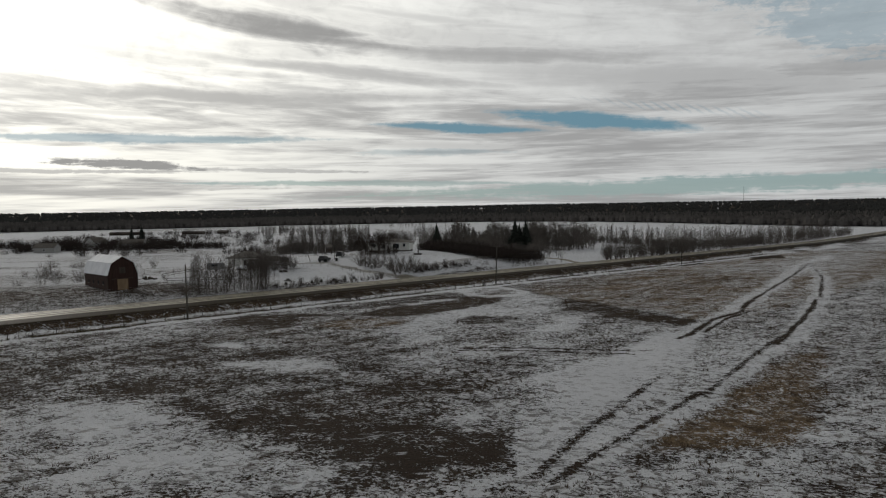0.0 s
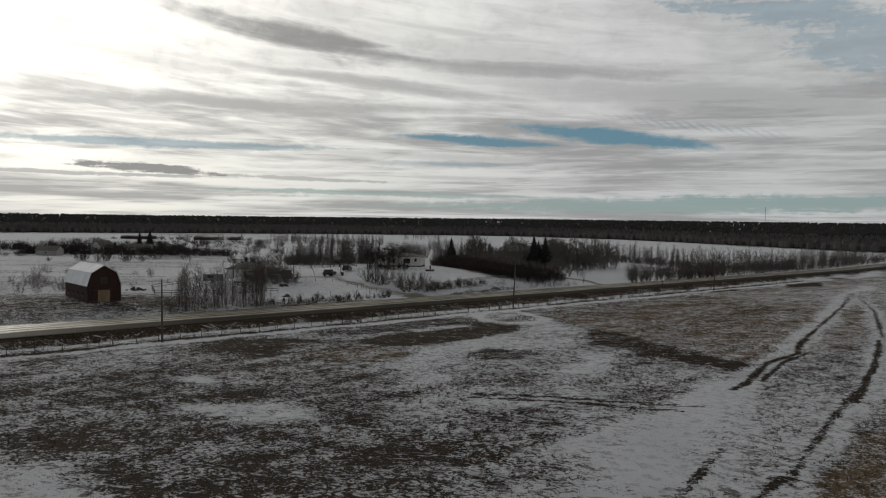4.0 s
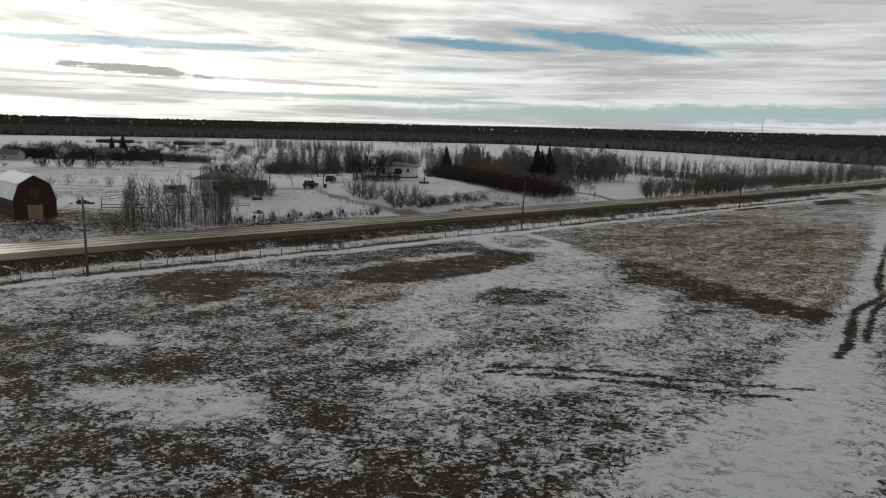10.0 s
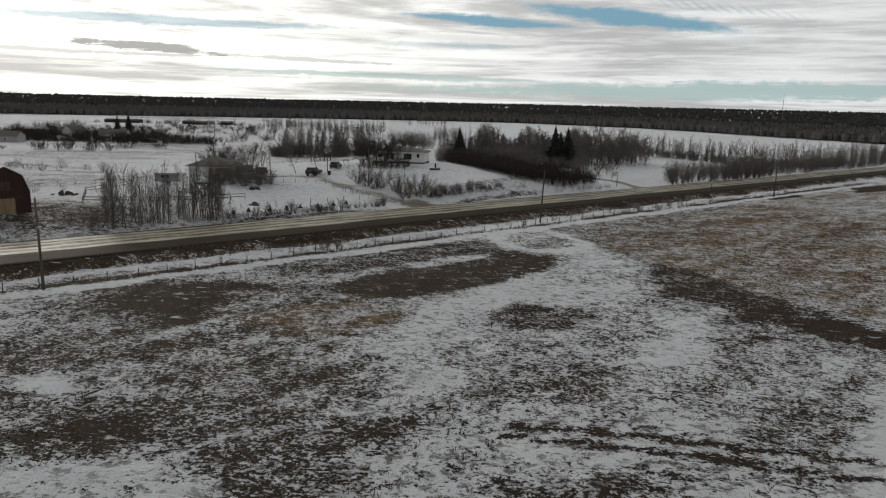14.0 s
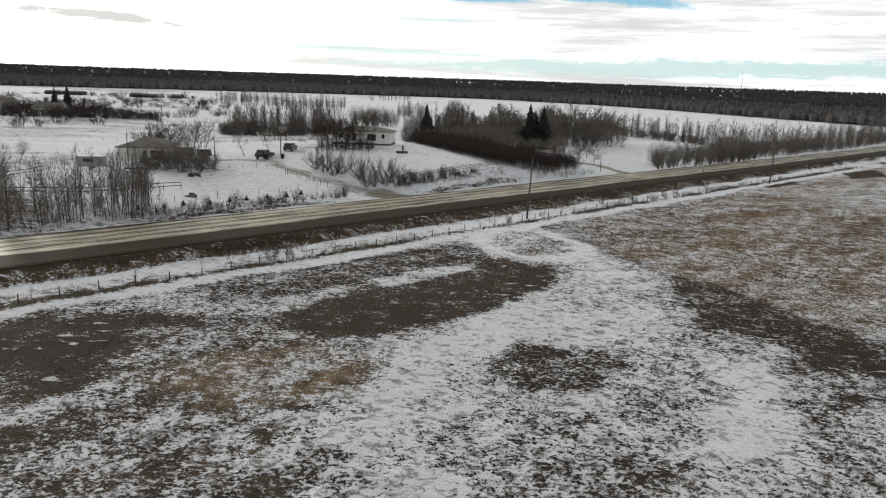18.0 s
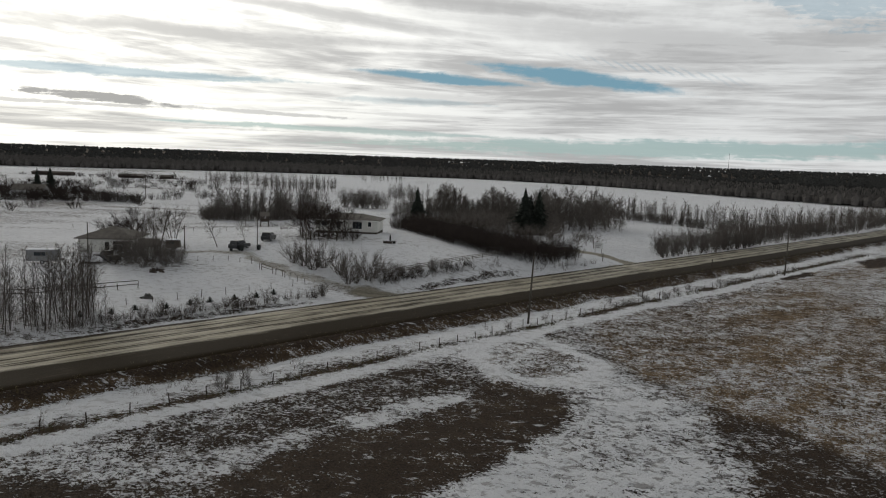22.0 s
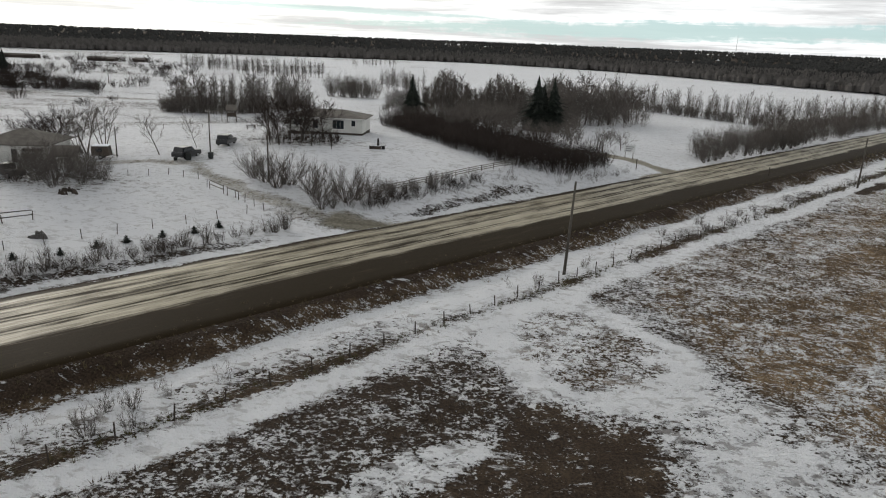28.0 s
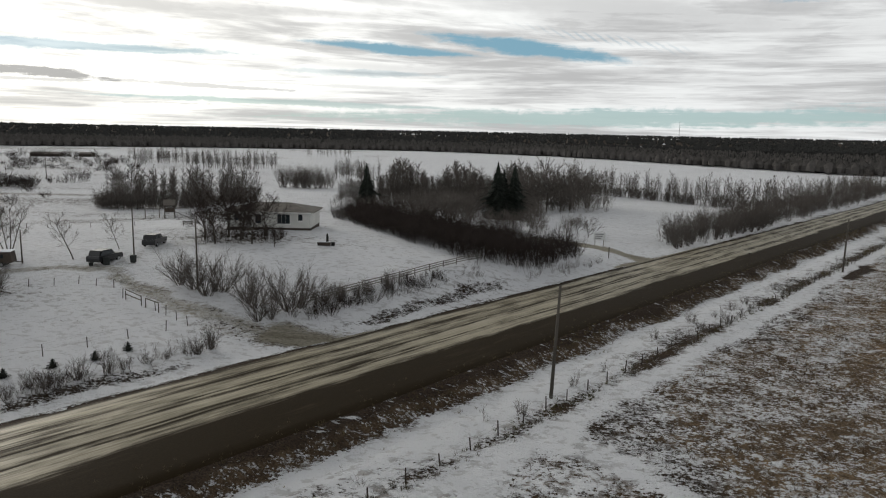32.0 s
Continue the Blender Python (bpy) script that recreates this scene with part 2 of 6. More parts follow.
def ground_material():
    n = material("snowy_stubble", 0.9)
    pos = n.add("ShaderNodeNewGeometry").outputs["Position"]
    att = lambda a: n.add("ShaderNodeAttribute", attribute_name=a).outputs["Fac"]
    snow, tone, mud = att("snow"), att("tone"), att("mud")
    tuft = n.noise(n.mapped(pos, (1.0, 1.2, 1), (0, 0, 0.4)), 2.9, 3.0, 0.55, 0.2)
    clump = n.noise(n.mapped(pos, (1.1, 0.9, 1), (0, 0, 1.1), (31, 7, 0)), 0.85, 4.0, 0.6, 0.2)
    patch = n.noise(n.mapped(pos, (0.85, 1.15, 1), (0, 0, 0.75)), 0.30, 5.0, 0.62, 0.3)
    rows = n.noise(n.mapped(pos, (0.12, 0.75, 1), (0, 0, -0.768)), 0.9, 4.0, 0.6, 0.2)
    wide = n.noise(pos, 0.05, 3.0)
    fine = n.noise(pos, 7.0, 4.0, 0.7)
    mixed = n.math("ADD", n.math("ADD", n.math("MULTIPLY", tuft, 0.85), n.math("MULTIPLY", clump, 0.50)), n.math("ADD", n.math("MULTIPLY", patch, 0.38), n.math("ADD", n.math("MULTIPLY", rows, 0.22), n.math("MULTIPLY", fine, 0.75))))
    level = n.math("ADD", n.math("MULTIPLY", n.math("SUBTRACT", mixed, 1.36), 1.25), snow)
    mask = n.step(0.41, 0.55, level)
    # grass tips through the snow, and flecks of snow caught in the bare grass
    tips = n.noise(n.mapped(pos, (1.0, 1.4, 1), (0, 0, 0.9), (5, 3, 0)), 0.95, 5.0, 0.7, 0.4)
    flecks = n.noise(n.mapped(pos, (0.6, 1.5, 1), (0, 0, -0.768), (2, 9, 0)), 0.8, 5.0, 0.7, 0.3)
    field = n.step(0.10, 0.16, snow)
    mask = n.math("MULTIPLY", mask, n.math("SUBTRACT", 1.0, n.math("MULTIPLY", n.step(0.52, 0.60, tips), n.math("SUBTRACT", 0.74, n.math("MULTIPLY", n.step(0.58, 0.88, snow), 0.52)))))
    mask = n.math("MAXIMUM", mask, n.math("MULTIPLY", n.math("MULTIPLY", n.step(0.60, 0.65, flecks), 0.85), field))
    dark = n.mix(n.step(0.25, 0.75, fine), (0.007, 0.005, 0.004), (0.074, 0.051, 0.035))
    tan = n.mix(n.step(0.3, 0.72, n.math("ADD", n.math("MULTIPLY", fine, 0.5), n.math("MULTIPLY", clump, 0.5))), (0.036, 0.022, 0.013), (0.39, 0.28, 0.17))
    hue = n.step(0.15, 0.95, n.math("ADD", tone, n.math("MULTIPLY", n.math("SUBTRACT", patch, 0.5), 0.8)))
    grass = n.mix(hue, dark, tan)
    clean = n.mix(n.math("ADD", n.math("MULTIPLY", patch, 0.6), n.math("MULTIPLY", wide, 0.5)), (0.60, 0.615, 0.65), (0.84, 0.85, 0.875))
    ground = n.mix(mask, grass, clean)
    slush = n.mix(n.step(0.25, 0.75, n.math("ADD", n.math("MULTIPLY", rows, 0.5), n.math("MULTIPLY", tuft, 0.5))), (0.18, 0.162, 0.122), (0.41, 0.38, 0.315))
    ground = n.mix(n.step(0.3, 0.7, n.math("ADD", mud, n.math("MULTIPLY", n.math("SUBTRACT", tuft, 0.5), 0.7))), ground, slush)
    high = n.math("ADD", n.math("MULTIPLY", mixed, 0.6), n.math("MULTIPLY", mask, 0.35))
    return finish(n, ground, high, 1.0, 0.5, spec=0.1)


def road_material():
    n = material("slushy_asphalt", 0.4)
    co = n.add("ShaderNodeTexCoord").outputs["Object"]
    side = n.add("ShaderNodeSeparateXYZ", {0: co}).outputs[1]
    wob = n.noise(n.mapped(co, (0.05, 0.05, 1)), 1.0, 2.0)
    at = n.math("ADD", side, n.math("MULTIPLY", n.math("SUBTRACT", wob, 0.5), 1.6))
    streak = n.noise(n.mapped(co, (0.06, 1.3, 1)), 1.0, 5.0, 0.62, 0.35)
    hair = n.noise(n.mapped(co, (0.22, 3.6, 1)), 1.0, 5.0, 0.68, 0.5)
    grit = n.noise(co, 9.0, 4.0, 0.7)
    blot = n.noise(n.mapped(co, (0.14, 0.45, 1)), 1.0, 5.0, 0.62, 0.4)
    # wheel tracks bare and wet, packed slush between them; the near shoulder is bare
    lanes = n.add("ShaderNodeValToRGB", {0: n.math("DIVIDE", n.math("ADD", at, 7.8), 12.9)})
    stops = ((0.0, 0.0), (0.27, 0.03), (0.33, 0.62), (0.40, 0.72), (0.425, 0.22), (0.445, 0.6), (0.465, 0.2), (0.50, 0.70), (0.575, 0.74), (0.60, 0.2), (0.625, 0.55), (0.65, 0.25), (0.69, 0.66), (0.77, 0.52), (0.80, 0.22), (0.85, 0.62), (0.93, 0.66), (0.965, 0.10), (1.0, 0.05))
    ramp = lanes.color_ramp
    for where, v in stops[1:-1]:
        ramp.elements.new(where).color = (v, v, v, 1)
    ramp.elements[0].color, ramp.elements[-1].color = (0, 0, 0, 1), (0.05, 0.05, 0.05, 1)
    f = n.math("ADD", n.math("MULTIPLY", n.math("SUBTRACT", streak, 0.5), 1.5), n.math("ADD", n.math("MULTIPLY", n.math("SUBTRACT", hair, 0.5), 1.1), n.math("MULTIPLY", n.math("SUBTRACT", blot, 0.5), 0.9)))
    slush = n.step(0.12, 0.80, n.math("ADD", lanes.outputs[0], n.math("MULTIPLY", f, 0.85)))
    slush = n.math("MULTIPLY", slush, n.step(-4.9, -4.1, at))
    wet = n.mix(grit, (0.010, 0.007, 0.004), (0.036, 0.026, 0.014))
    wet = n.mix(n.step(0.52, 0.78, n.math("ADD", n.math("MULTIPLY", blot, 0.6), n.math("MULTIPLY", hair, 0.4))), wet, (0.062, 0.048, 0.028))
    icy = n.mix(n.step(0.35, 0.72, n.math("ADD", n.math("MULTIPLY", hair, 0.65), n.math("MULTIPLY", blot, 0.35))), (0.13, 0.108, 0.060), (0.35, 0.31, 0.22))
    c = n.mix(slush, wet, icy)
    shine = n.math("ADD", 0.62, n.math("MULTIPLY", slush, -0.14))
    return finish(n, c, n.math("ADD", grit, n.math("MULTIPLY", slush, 0.8)), 0.35, 0.03, rough=shine, spec=n.math("ADD", 0.015, n.math("MULTIPLY", slush, 0.2)))


M = dict(
    ground=ground_material(), road=road_material(),
    barn_wall=plain("weathered_red_boards", (0.024, 0.012, 0.010), (0.050, 0.025, 0.019), 3, 0.85, stretch=(3, 3, 0.4)),
    barn_roof=plain("snowy_roof_sheet", (0.62, 0.64, 0.68), (0.8, 0.82, 0.85), 2, 0.7),
    dark_wood=plain("dark_weathered_wood", (0.03, 0.024, 0.02), (0.075, 0.06, 0.05), 5, 0.9, stretch=(1, 1, 0.3)),
    door_wood=plain("tan_door_boards", (0.16, 0.11, 0.065), (0.30, 0.215, 0.135), 5, 0.8, stretch=(2, 1, 0.3)),
    grey_wood=plain("grey_weathered_wood", (0.10, 0.09, 0.075), (0.22, 0.20, 0.17), 5, 0.85, stretch=(1, 1, 0.3)),
    siding=plain("pale_siding", (0.50, 0.50, 0.48), (0.66, 0.66, 0.63), 2, 0.6, vary=0.06),
    siding_grey=plain("grey_siding", (0.22, 0.22, 0.22), (0.34, 0.34, 0.33), 2, 0.6),
    shingle=plain("brown_grey_shingles", (0.075, 0.068, 0.06), (0.15, 0.135, 0.12), 4, 0.85),
    trim=plain("white_trim", (0.6, 0.6, 0.58), (0.75, 0.75, 0.73), 3, 0.5),
    dark=plain("dark_opening", (0.006, 0.006, 0.006), (0.016, 0.015, 0.014), 3, 0.9),
    metal=plain("galvanised_metal", (0.25, 0.26, 0.27), (0.42, 0.43, 0.44), 5, 0.45, 0.6),
    bark=plain("grey_brown_bark", (0.045, 0.038, 0.033), (0.11, 0.095, 0.083), 8, 0.9),
    twig=plain("brown_twigs", (0.070, 0.063, 0.058), (0.170, 0.152, 0.138), 4, 0.9, bump=0.0, spec=0.05),
    twig_red=plain("reddish_twigs", (0.027, 0.022, 0.020), (0.066, 0.053, 0.047), 4, 0.9, bump=0.0, spec=0.05),
    needle=plain("dark_spruce_needles", (0.006, 0.009, 0.007), (0.020, 0.026, 0.019), 4, 0.85, bump=0.0),
    young_grass=plain("olive_winter_grass", (0.035, 0.032, 0.012), (0.11, 0.095, 0.040), 4, 0.9, bump=0.0),
    stub=plain("brown_stubble", (0.045, 0.032, 0.022), (0.17, 0.125, 0.085), 4, 0.9, bump=0.0),
    straw=plain("dry_straw", (0.05, 0.040, 0.020), (0.17, 0.135, 0.072), 4, 0.9, bump=0.0),
    car_dark=plain("dark_car_paint", (0.012, 0.013, 0.015), (0.03, 0.03, 0.033), 3, 0.3, 0.1, spec=0.5),
    tyre=plain("black_rubber", (0.012, 0.012, 0.012), (0.03, 0.03, 0.03), 8, 0.85),
    # distance haze is put into this base colour, paler and greyer than the trees
    bare_wood=plain("distant_leafless_woodland", (0.070, 0.066, 0.063), (0.108, 0.101, 0.096), 0.15, 1.0, bump=0.0, spec=0.0),
    pole_wood=plain("weathered_pole_wood", (0.045, 0.040, 0.034), (0.11, 0.098, 0.083), 5, 0.85, stretch=(1, 1, 0.3)),
    # dark wood colour lifted towards grey to stand in for aerial haze
    far_wood=plain("distant_woodland", (0.036, 0.037, 0.036), (0.060, 0.060, 0.058), 0.2, 1.0, bump=0.0, spec=0.0),
    white=plain("white_sheet_metal", (0.55, 0.56, 0.57), (0.72, 0.73, 0.74), 3, 0.45),
    grey_sheet=plain("grey_sheet_metal", (0.14, 0.145, 0.15), (0.26, 0.265, 0.27), 3, 0.5),
    green_bin=plain("dark_bin_plastic", (0.012, 0.014, 0.014), (0.03, 0.034, 0.033), 4, 0.6),
    stone=plain("grey_field_stone", (0.05, 0.048, 0.045), (0.12, 0.115, 0.11), 5, 0.9),
    snow=plain("settled_snow", (0.66, 0.68, 0.72), (0.82, 0.84, 0.87), 2, 0.9),
)
glass = material("window_glass", 0.08)
M["glass"] = finish(glass, (0.02, 0.025, 0.03), spec=0.6)

# ---- ground, one sheet to the skyline ----
BX, BY, DX, DY = 10.39, 173.16, 0.7204, 0.6936      # foot of the middle pole and the way of the road


def to_sd(x, y):
    """Along the road and across it (north of the pole line is positive)."""
    return (x - BX) * DX + (y - BY) * DY, -(x - BX) * DY + (y - BY) * DX


def to_xy(s, d):
    return BX + s * DX - d * DY, BY + s * DY + d * DX


def sm(a, b, v):
    t = np.clip((v - a) / (b - a), 0, 1)
    return t * t * (3 - 2 * t)


def bell(x, y, cx, cy, rx, ry):
    return np.exp(-(((x - cx) / rx) ** 2 + ((y - cy) / ry) ** 2))


def tz(x, y):
    """Height of the ground."""
    s, d = to_sd(x, y)
    r = np.hypot(x, y)
    base = (-0.45 - 0.010 * np.clip(s, -150, 250)) * (1 - sm(400, 800, r))
    road = 0.75 * sm(4.6, 7.3, d) * (1 - sm(21.5, 24.0, d))
    ditch = -0.25 * sm(1.5, 3.0, d) * (1 - sm(4.5, 6.0, d))
    g = 4.7 * bell(x, y, -16, 230, 44, np.where(y < 230, 30, 65)) + 1.3 * bell(x, y, -60, 198, 26, 24) + 1.7 * bell(x, y, -80, 160, 32, 26)
    g = g * sm(22.5, 33, d)
    far = 20 * sm(800, 2600, r) + 12 * sm(2000, 4200, r) * (0.5 + 0.5 * np.sin(x / 900 + 1.0))
    return base + road + ditch + g + far


def lattice(ix, iy, seed):
    h = (ix * 374761393 + iy * 668265263 + seed * 974711) & 0xFFFFFFFF
    h = ((h ^ (h >> 13)) * 1274126177) & 0xFFFFFFFF
    return ((h ^ (h >> 16)) & 0xFFFF) / 65535.0


def value_noise(x, y, seed=0):
    ix, iy = np.floor(x).astype(np.int64), np.floor(y).astype(np.int64)
    u, v = x - ix, y - iy
    u, v = u * u * (3 - 2 * u), v * v * (3 - 2 * v)
    a, b = lattice(ix, iy, seed), lattice(ix + 1, iy, seed)
    c, e = lattice(ix, iy + 1, seed), lattice(ix + 1, iy + 1, seed)
    return (a * (1 - u) + b * u) * (1 - v) + (c * (1 - u) + e * u) * v


def fbm(x, y, seed=0, octaves=4):
    out, amp = 0.0, 0.5
    for k in range(octaves):
        out = out + amp * value_noise(x * 2**k, y * 2**k, seed + k)
        amp *= 0.5
    return out / (1 - 0.5**octaves)


# regions of the field: outline, snow, tone of the grass (0 dark, 1 straw), softness of the rim in metres
REGIONS = []


def region(outline, snow, tone, soft):
    REGIONS.append((outline, snow, tone, soft))


# the wide straw field beside the road, and its thin snow
region([(16, 165), (60, 212), (150, 300), (200, 290), (120, 190), (60, 130), (40, 112), (30, 128), (20, 140), (17, 152)], 0.47, 0.9, 2.5)
region([(70, 205), (110, 245), (150, 290), (170, 280), (120, 215), (90, 190)], 0.56, 0.7, 4.0)
region([(38, 176), (58, 196), (62, 192), (42, 172)], 0.34, 0.7, 2.0)
region([(44, 160), (70, 186), (74, 180), (48, 156)], 0.36, 0.6, 2.0)
region([(-43.5, 108.1), (-39.3, 113.4), (-26, 120.6), (-16.6, 125), (-6.7, 114.3), (-8.3, 96.6), (-13.2, 90.9), (-24.8, 90.1), (-30.9, 87.4)], 0.49, 0.35, 1.4)
region([(-62.2, 95.1), (-34.5, 100.2), (-10.5, 89.8), (2.1, 76.5), (-0.2, 63.4), (-6.7, 57.6), (-20.2, 61), (-30.8, 68.9), (-43.4, 68.4)], 0.45, 0.22, 1.6)
region([(-37.7, 66.7), (-32.3, 67), (-24.6, 60.9), (-20.6, 53.6), (-15.1, 50.8), (-15.8, 48.8), (-29.3, 48.2), (-31.3, 51), (-29.9, 54.8)], 0.70, 0.3, 1.5)
region([(-22.4, 63.2), (-15.8, 64.3), (-9.4, 59.4), (-2.7, 60.4), (0.2, 57.3), (5.5, 55.8), (3.1, 49.7), (-5.7, 49.3), (-9.8, 53), (-15.8, 54.3)], 0.29, 0.02, 1.6)
region([(-8.3, 96.6), (0.7, 98.9), (11.2, 92.6), (17.8, 88.4), (9.8, 80.8), (4.4, 77.8), (-4.5, 78), (-7.7, 84.9)], 0.60, 0.3, 1.6)
region([(-27.3, 83.7), (-22.4, 84.9), (-17.3, 85.3), (-13.6, 81.9), (-17.5, 78.7), (-22.8, 79.1)], 0.7, 0.3, 1.0)
region([(-33.6, 96.1), (-30.6, 97.1), (-27.5, 94.4), (-30.8, 93.5)], 0.8, 0.3, 0.6)
region([(-11.3, 82.9), (-8.2, 83.5), (-7.7, 79.6), (-10.1, 79.4)], 0.32, 0.1, 0.8)
region([(-9.3, 91.2), (-5.7, 91.4), (-5.8, 88), (-8.1, 88.4)], 0.35, 0.1, 0.7)
region([(-21, 90.4), (-16.3, 90.7), (-15.1, 87.4), (-18.3, 86.2)], 0.36, 0.1, 0.9)
region([(-24.2, 76.4), (-17, 76.7), (-12.1, 76.4), (-9.1, 74.2), (-9.8, 72.5), (-21.6, 72)], 0.43, 0.15, 1.2)
region([(-0.7, 85.3), (4.6, 87.6), (9.8, 85.9), (8.5, 80.8), (1.5, 78.3)], 0.47, 0.2, 0.8)
region([(10.2, 82.4), (18.9, 87.5), (31.5, 99.8), (31.6, 94), (23.7, 81.6), (15.6, 73.5), (5.7, 73.1)], 0.70, 0.3, 1.5)
region([(-7.7, 118.7), (-2.8, 123.4), (2.5, 128.9), (9, 136.6), (14.4, 151.7), (17.3, 152.2), (16.9, 142.4), (22.6, 141.6), (14.5, 133.3), (15.5, 124), (10.7, 116.9), (0.7, 109.8), (-2.5, 104.7), (-1.6, 98.5), (-4.4, 96.3), (-8.8, 98.1), (-10.2, 105.6), (-8.5, 109)], 0.70, 0.3, 1.0)
region([(16.3, 116.9), (20.1, 116.7), (21, 111.6), (15.4, 105.3), (13.1, 103.7), (10.1, 103.5), (13.1, 108.2), (16.5, 111.2)], 0.74, 0.3, 0.7)
region([(-0.1, 114.7), (3.3, 118.6), (10, 119.3), (9.7, 114.6), (5, 111.1), (0.7, 110.7)], 0.46, 0.2, 0.5)
region([(-3.1, 106.1), (-1.1, 106.3), (-1.6, 102.7), (-3.2, 102.5)], 0.5, 0.2, 0.4)
region([(21.3, 140.7), (26.6, 137), (28.5, 128.7), (33.5, 122.5), (29.4, 115.9), (24.7, 116.6), (22.2, 122.6), (19.7, 126)], 0.31, 0.2, 1.2)
region([(-37.2, 118.2), (-34.8, 121.8), (-27.2, 125.9), (-21.8, 124.1), (-24.8, 119.4), (-25.4, 113.3), (-25.1, 108.4), (-31.1, 107.9)], 0.26, 0.15, 1.1)
region([(-22, 111.5), (-17.5, 116.4), (-13.2, 118.1), (-7.7, 118.4), (-8.1, 112.9), (-10.3, 108.8), (-16.1, 106.6)], 0.46, 0.85, 0.9)
region([(-27.4, 131), (-26.8, 135), (-20.5, 141.9), (-11.6, 148.9), (-1.1, 153.2), (3.3, 144.4), (2.1, 142.7), (-5.8, 139.7), (-10, 135.3), (-17.1, 129.7), (-22.4, 128.4)], 0.42, 0.2, 0.6)
region([(-15.8, 122.6), (-13.6, 127.8), (-9, 133.7), (-1, 141.3), (5, 146), (9.2, 142.3), (8.3, 137.6), (3, 129.7), (-1.7, 123.5), (-4.9, 121.8), (-8.6, 120.3), (-12.2, 120.1), (-14.7, 122.1)], 0.25, 0.24, 0.8)
region([(-9.5, 135.4), (-5.8, 139.7), (-0.4, 142.1), (0.5, 140.7), (-2, 138.6), (-5.6, 135.7), (-8.1, 133.9)], 0.68, 0.3, 0.4)
region([(1.9, 162.9), (7.6, 169.2), (13.3, 162), (16, 154.5), (15.5, 150.1), (11.9, 146.2), (7.6, 145.6), (4.6, 147.1), (2.1, 149.3), (0.7, 154.4)], 0.84, 0.4, 0.4)
region([(3.8, 161.8), (7, 164), (11.2, 159.4), (14.1, 154.9), (13.6, 151.6), (10.7, 149), (8.3, 148.1), (5.9, 148.7), (4.2, 151), (3.3, 155.6)], 0.60, 0.55, 0.5)
region([(72.2, 231.7), (83.9, 240.5), (80.9, 230.9), (69.5, 222.2)], 0.05, 0.0, 0.5)
region([(110, 263.3), (125.6, 273), (118.8, 258.2), (103.3, 247.3)], 0.08, 0.0, 0.6)
region([(7.9, 74.5), (20.7, 84.9), (29.6, 91.3), (19.8, 71), (9.7, 59.6), (5, 54.7), (3.4, 58.1), (6.4, 66.8)], 0.72, 0.3, 0.9)
region([(24.1, 68.4), (33.3, 80.1), (46.4, 92), (25, 53.6), (19.8, 53.3), (14, 54.1), (13.4, 58.5)], 0.4, 0.75, 0.9)
region([(17.9, 178.3), (30.4, 185.5), (47, 181.5), (32.7, 162.8), (23.6, 159.5), (18, 161.5), (18.2, 169.8)], 0.46, 0.65, 1.2)
region([(28, 117), (36, 104), (40, 106), (33, 121)], 0.14, 0.05, 0.8)
LANES = []          # tracks filled with snow or mud: points, half width, snow, mud
LANES.append(([(5, 51.4), (8.5, 60), (18, 76.5), (32.4, 100.5), (49, 127), (69.5, 158), (112, 229), (137, 262)], 2.2, 0.72, 0.0))
LANES.append(([(7.8, 51.5), (14, 59.3), (25.1, 72.3), (44.3, 97.3), (70.3, 139.1), (90, 176), (113, 228)], 1.9, 0.72, 0.0))
LANES.append(([(12, 70), (21.4, 86.1), (30.1, 99)], 2.6, 0.86, 0.0))
LANES.append(([(-3, 186), (-10, 187.5), (-15.3, 190.4), (-21.2, 195.0), (-26.9, 199.4), (-31, 203), (-36, 209.5), (-42, 211), (-49, 209), (-58, 204)], 1.7, 0.66, 0.52))
LANES.append(([(-9, 186.5), (-14, 188), (-19, 191)], 2.2, 0.6, 0.40))
LANES.append(([(-9, 178), (-2.5, 184.5), (-7, 187.5), (-12, 189)], 3.4, 0.5, 0.72))
LANES.append(([(-36, 209.5), (-35, 217), (-30, 226), (-24, 228)], 1.6, 0.75, 0.35))
LANES.append(([(45, 232), (42, 240), (36, 246), (27, 252)], 3.2, 0.7, 0.7))
LANES.append(([(38, 230), (60, 249)], 3.0, 0.6, 0.85))
LANES.append(([(-260, 400), (-160, 360), (-110, 345), (-60, 352)], 2.5, 0.5, 0.5))


# bare wheel ruts: points, half width, snow left in them
RUTS = [([(29, 96.5), (32.7, 101.3), (40.4, 114.4), (47.6, 121.6), (52, 130), (62, 146)], 0.45, 0.22), ([(34.4, 101.6), (42, 114), (49, 122)], 0.35, 0.2), ([(40, 92.5), (44.4, 99), (54, 113.5), (63, 127.9), (68, 137)], 0.4, 0.24),
        ([(22, 68), (31.4, 81.5), (37.7, 90.3), (44, 99)], 0.35, 0.35), ([(5, 47), (13.3, 58.1), (22, 69)], 0.35, 0.38), ([(0.9, 91.8), (23.5, 88.7)], 0.3, 0.3), ([(0, 90.4), (20.7, 86.8)], 0.28, 0.32),
        ([(4, 48), (9.5, 58), (20, 75)], 0.35, 0.42), ([(62, 146), (90, 190), (115, 232)], 0.4, 0.35), ([(71, 141), (91, 178), (112, 224)], 0.4, 0.35)]


def lane_distance(x, y, pts):
    best = np.full_like(x, 1e9)
    for (ax, ay), (bx, by) in zip(pts, pts[1:]):
        t = np.clip(((x - ax) * (bx - ax) + (y - ay) * (by - ay)) / ((bx - ax) ** 2 + (by - ay) ** 2), 0, 1)
        best = np.minimum(best, np.hypot(x - ax - t * (bx - ax), y - ay - t * (by - ay)))
    return best


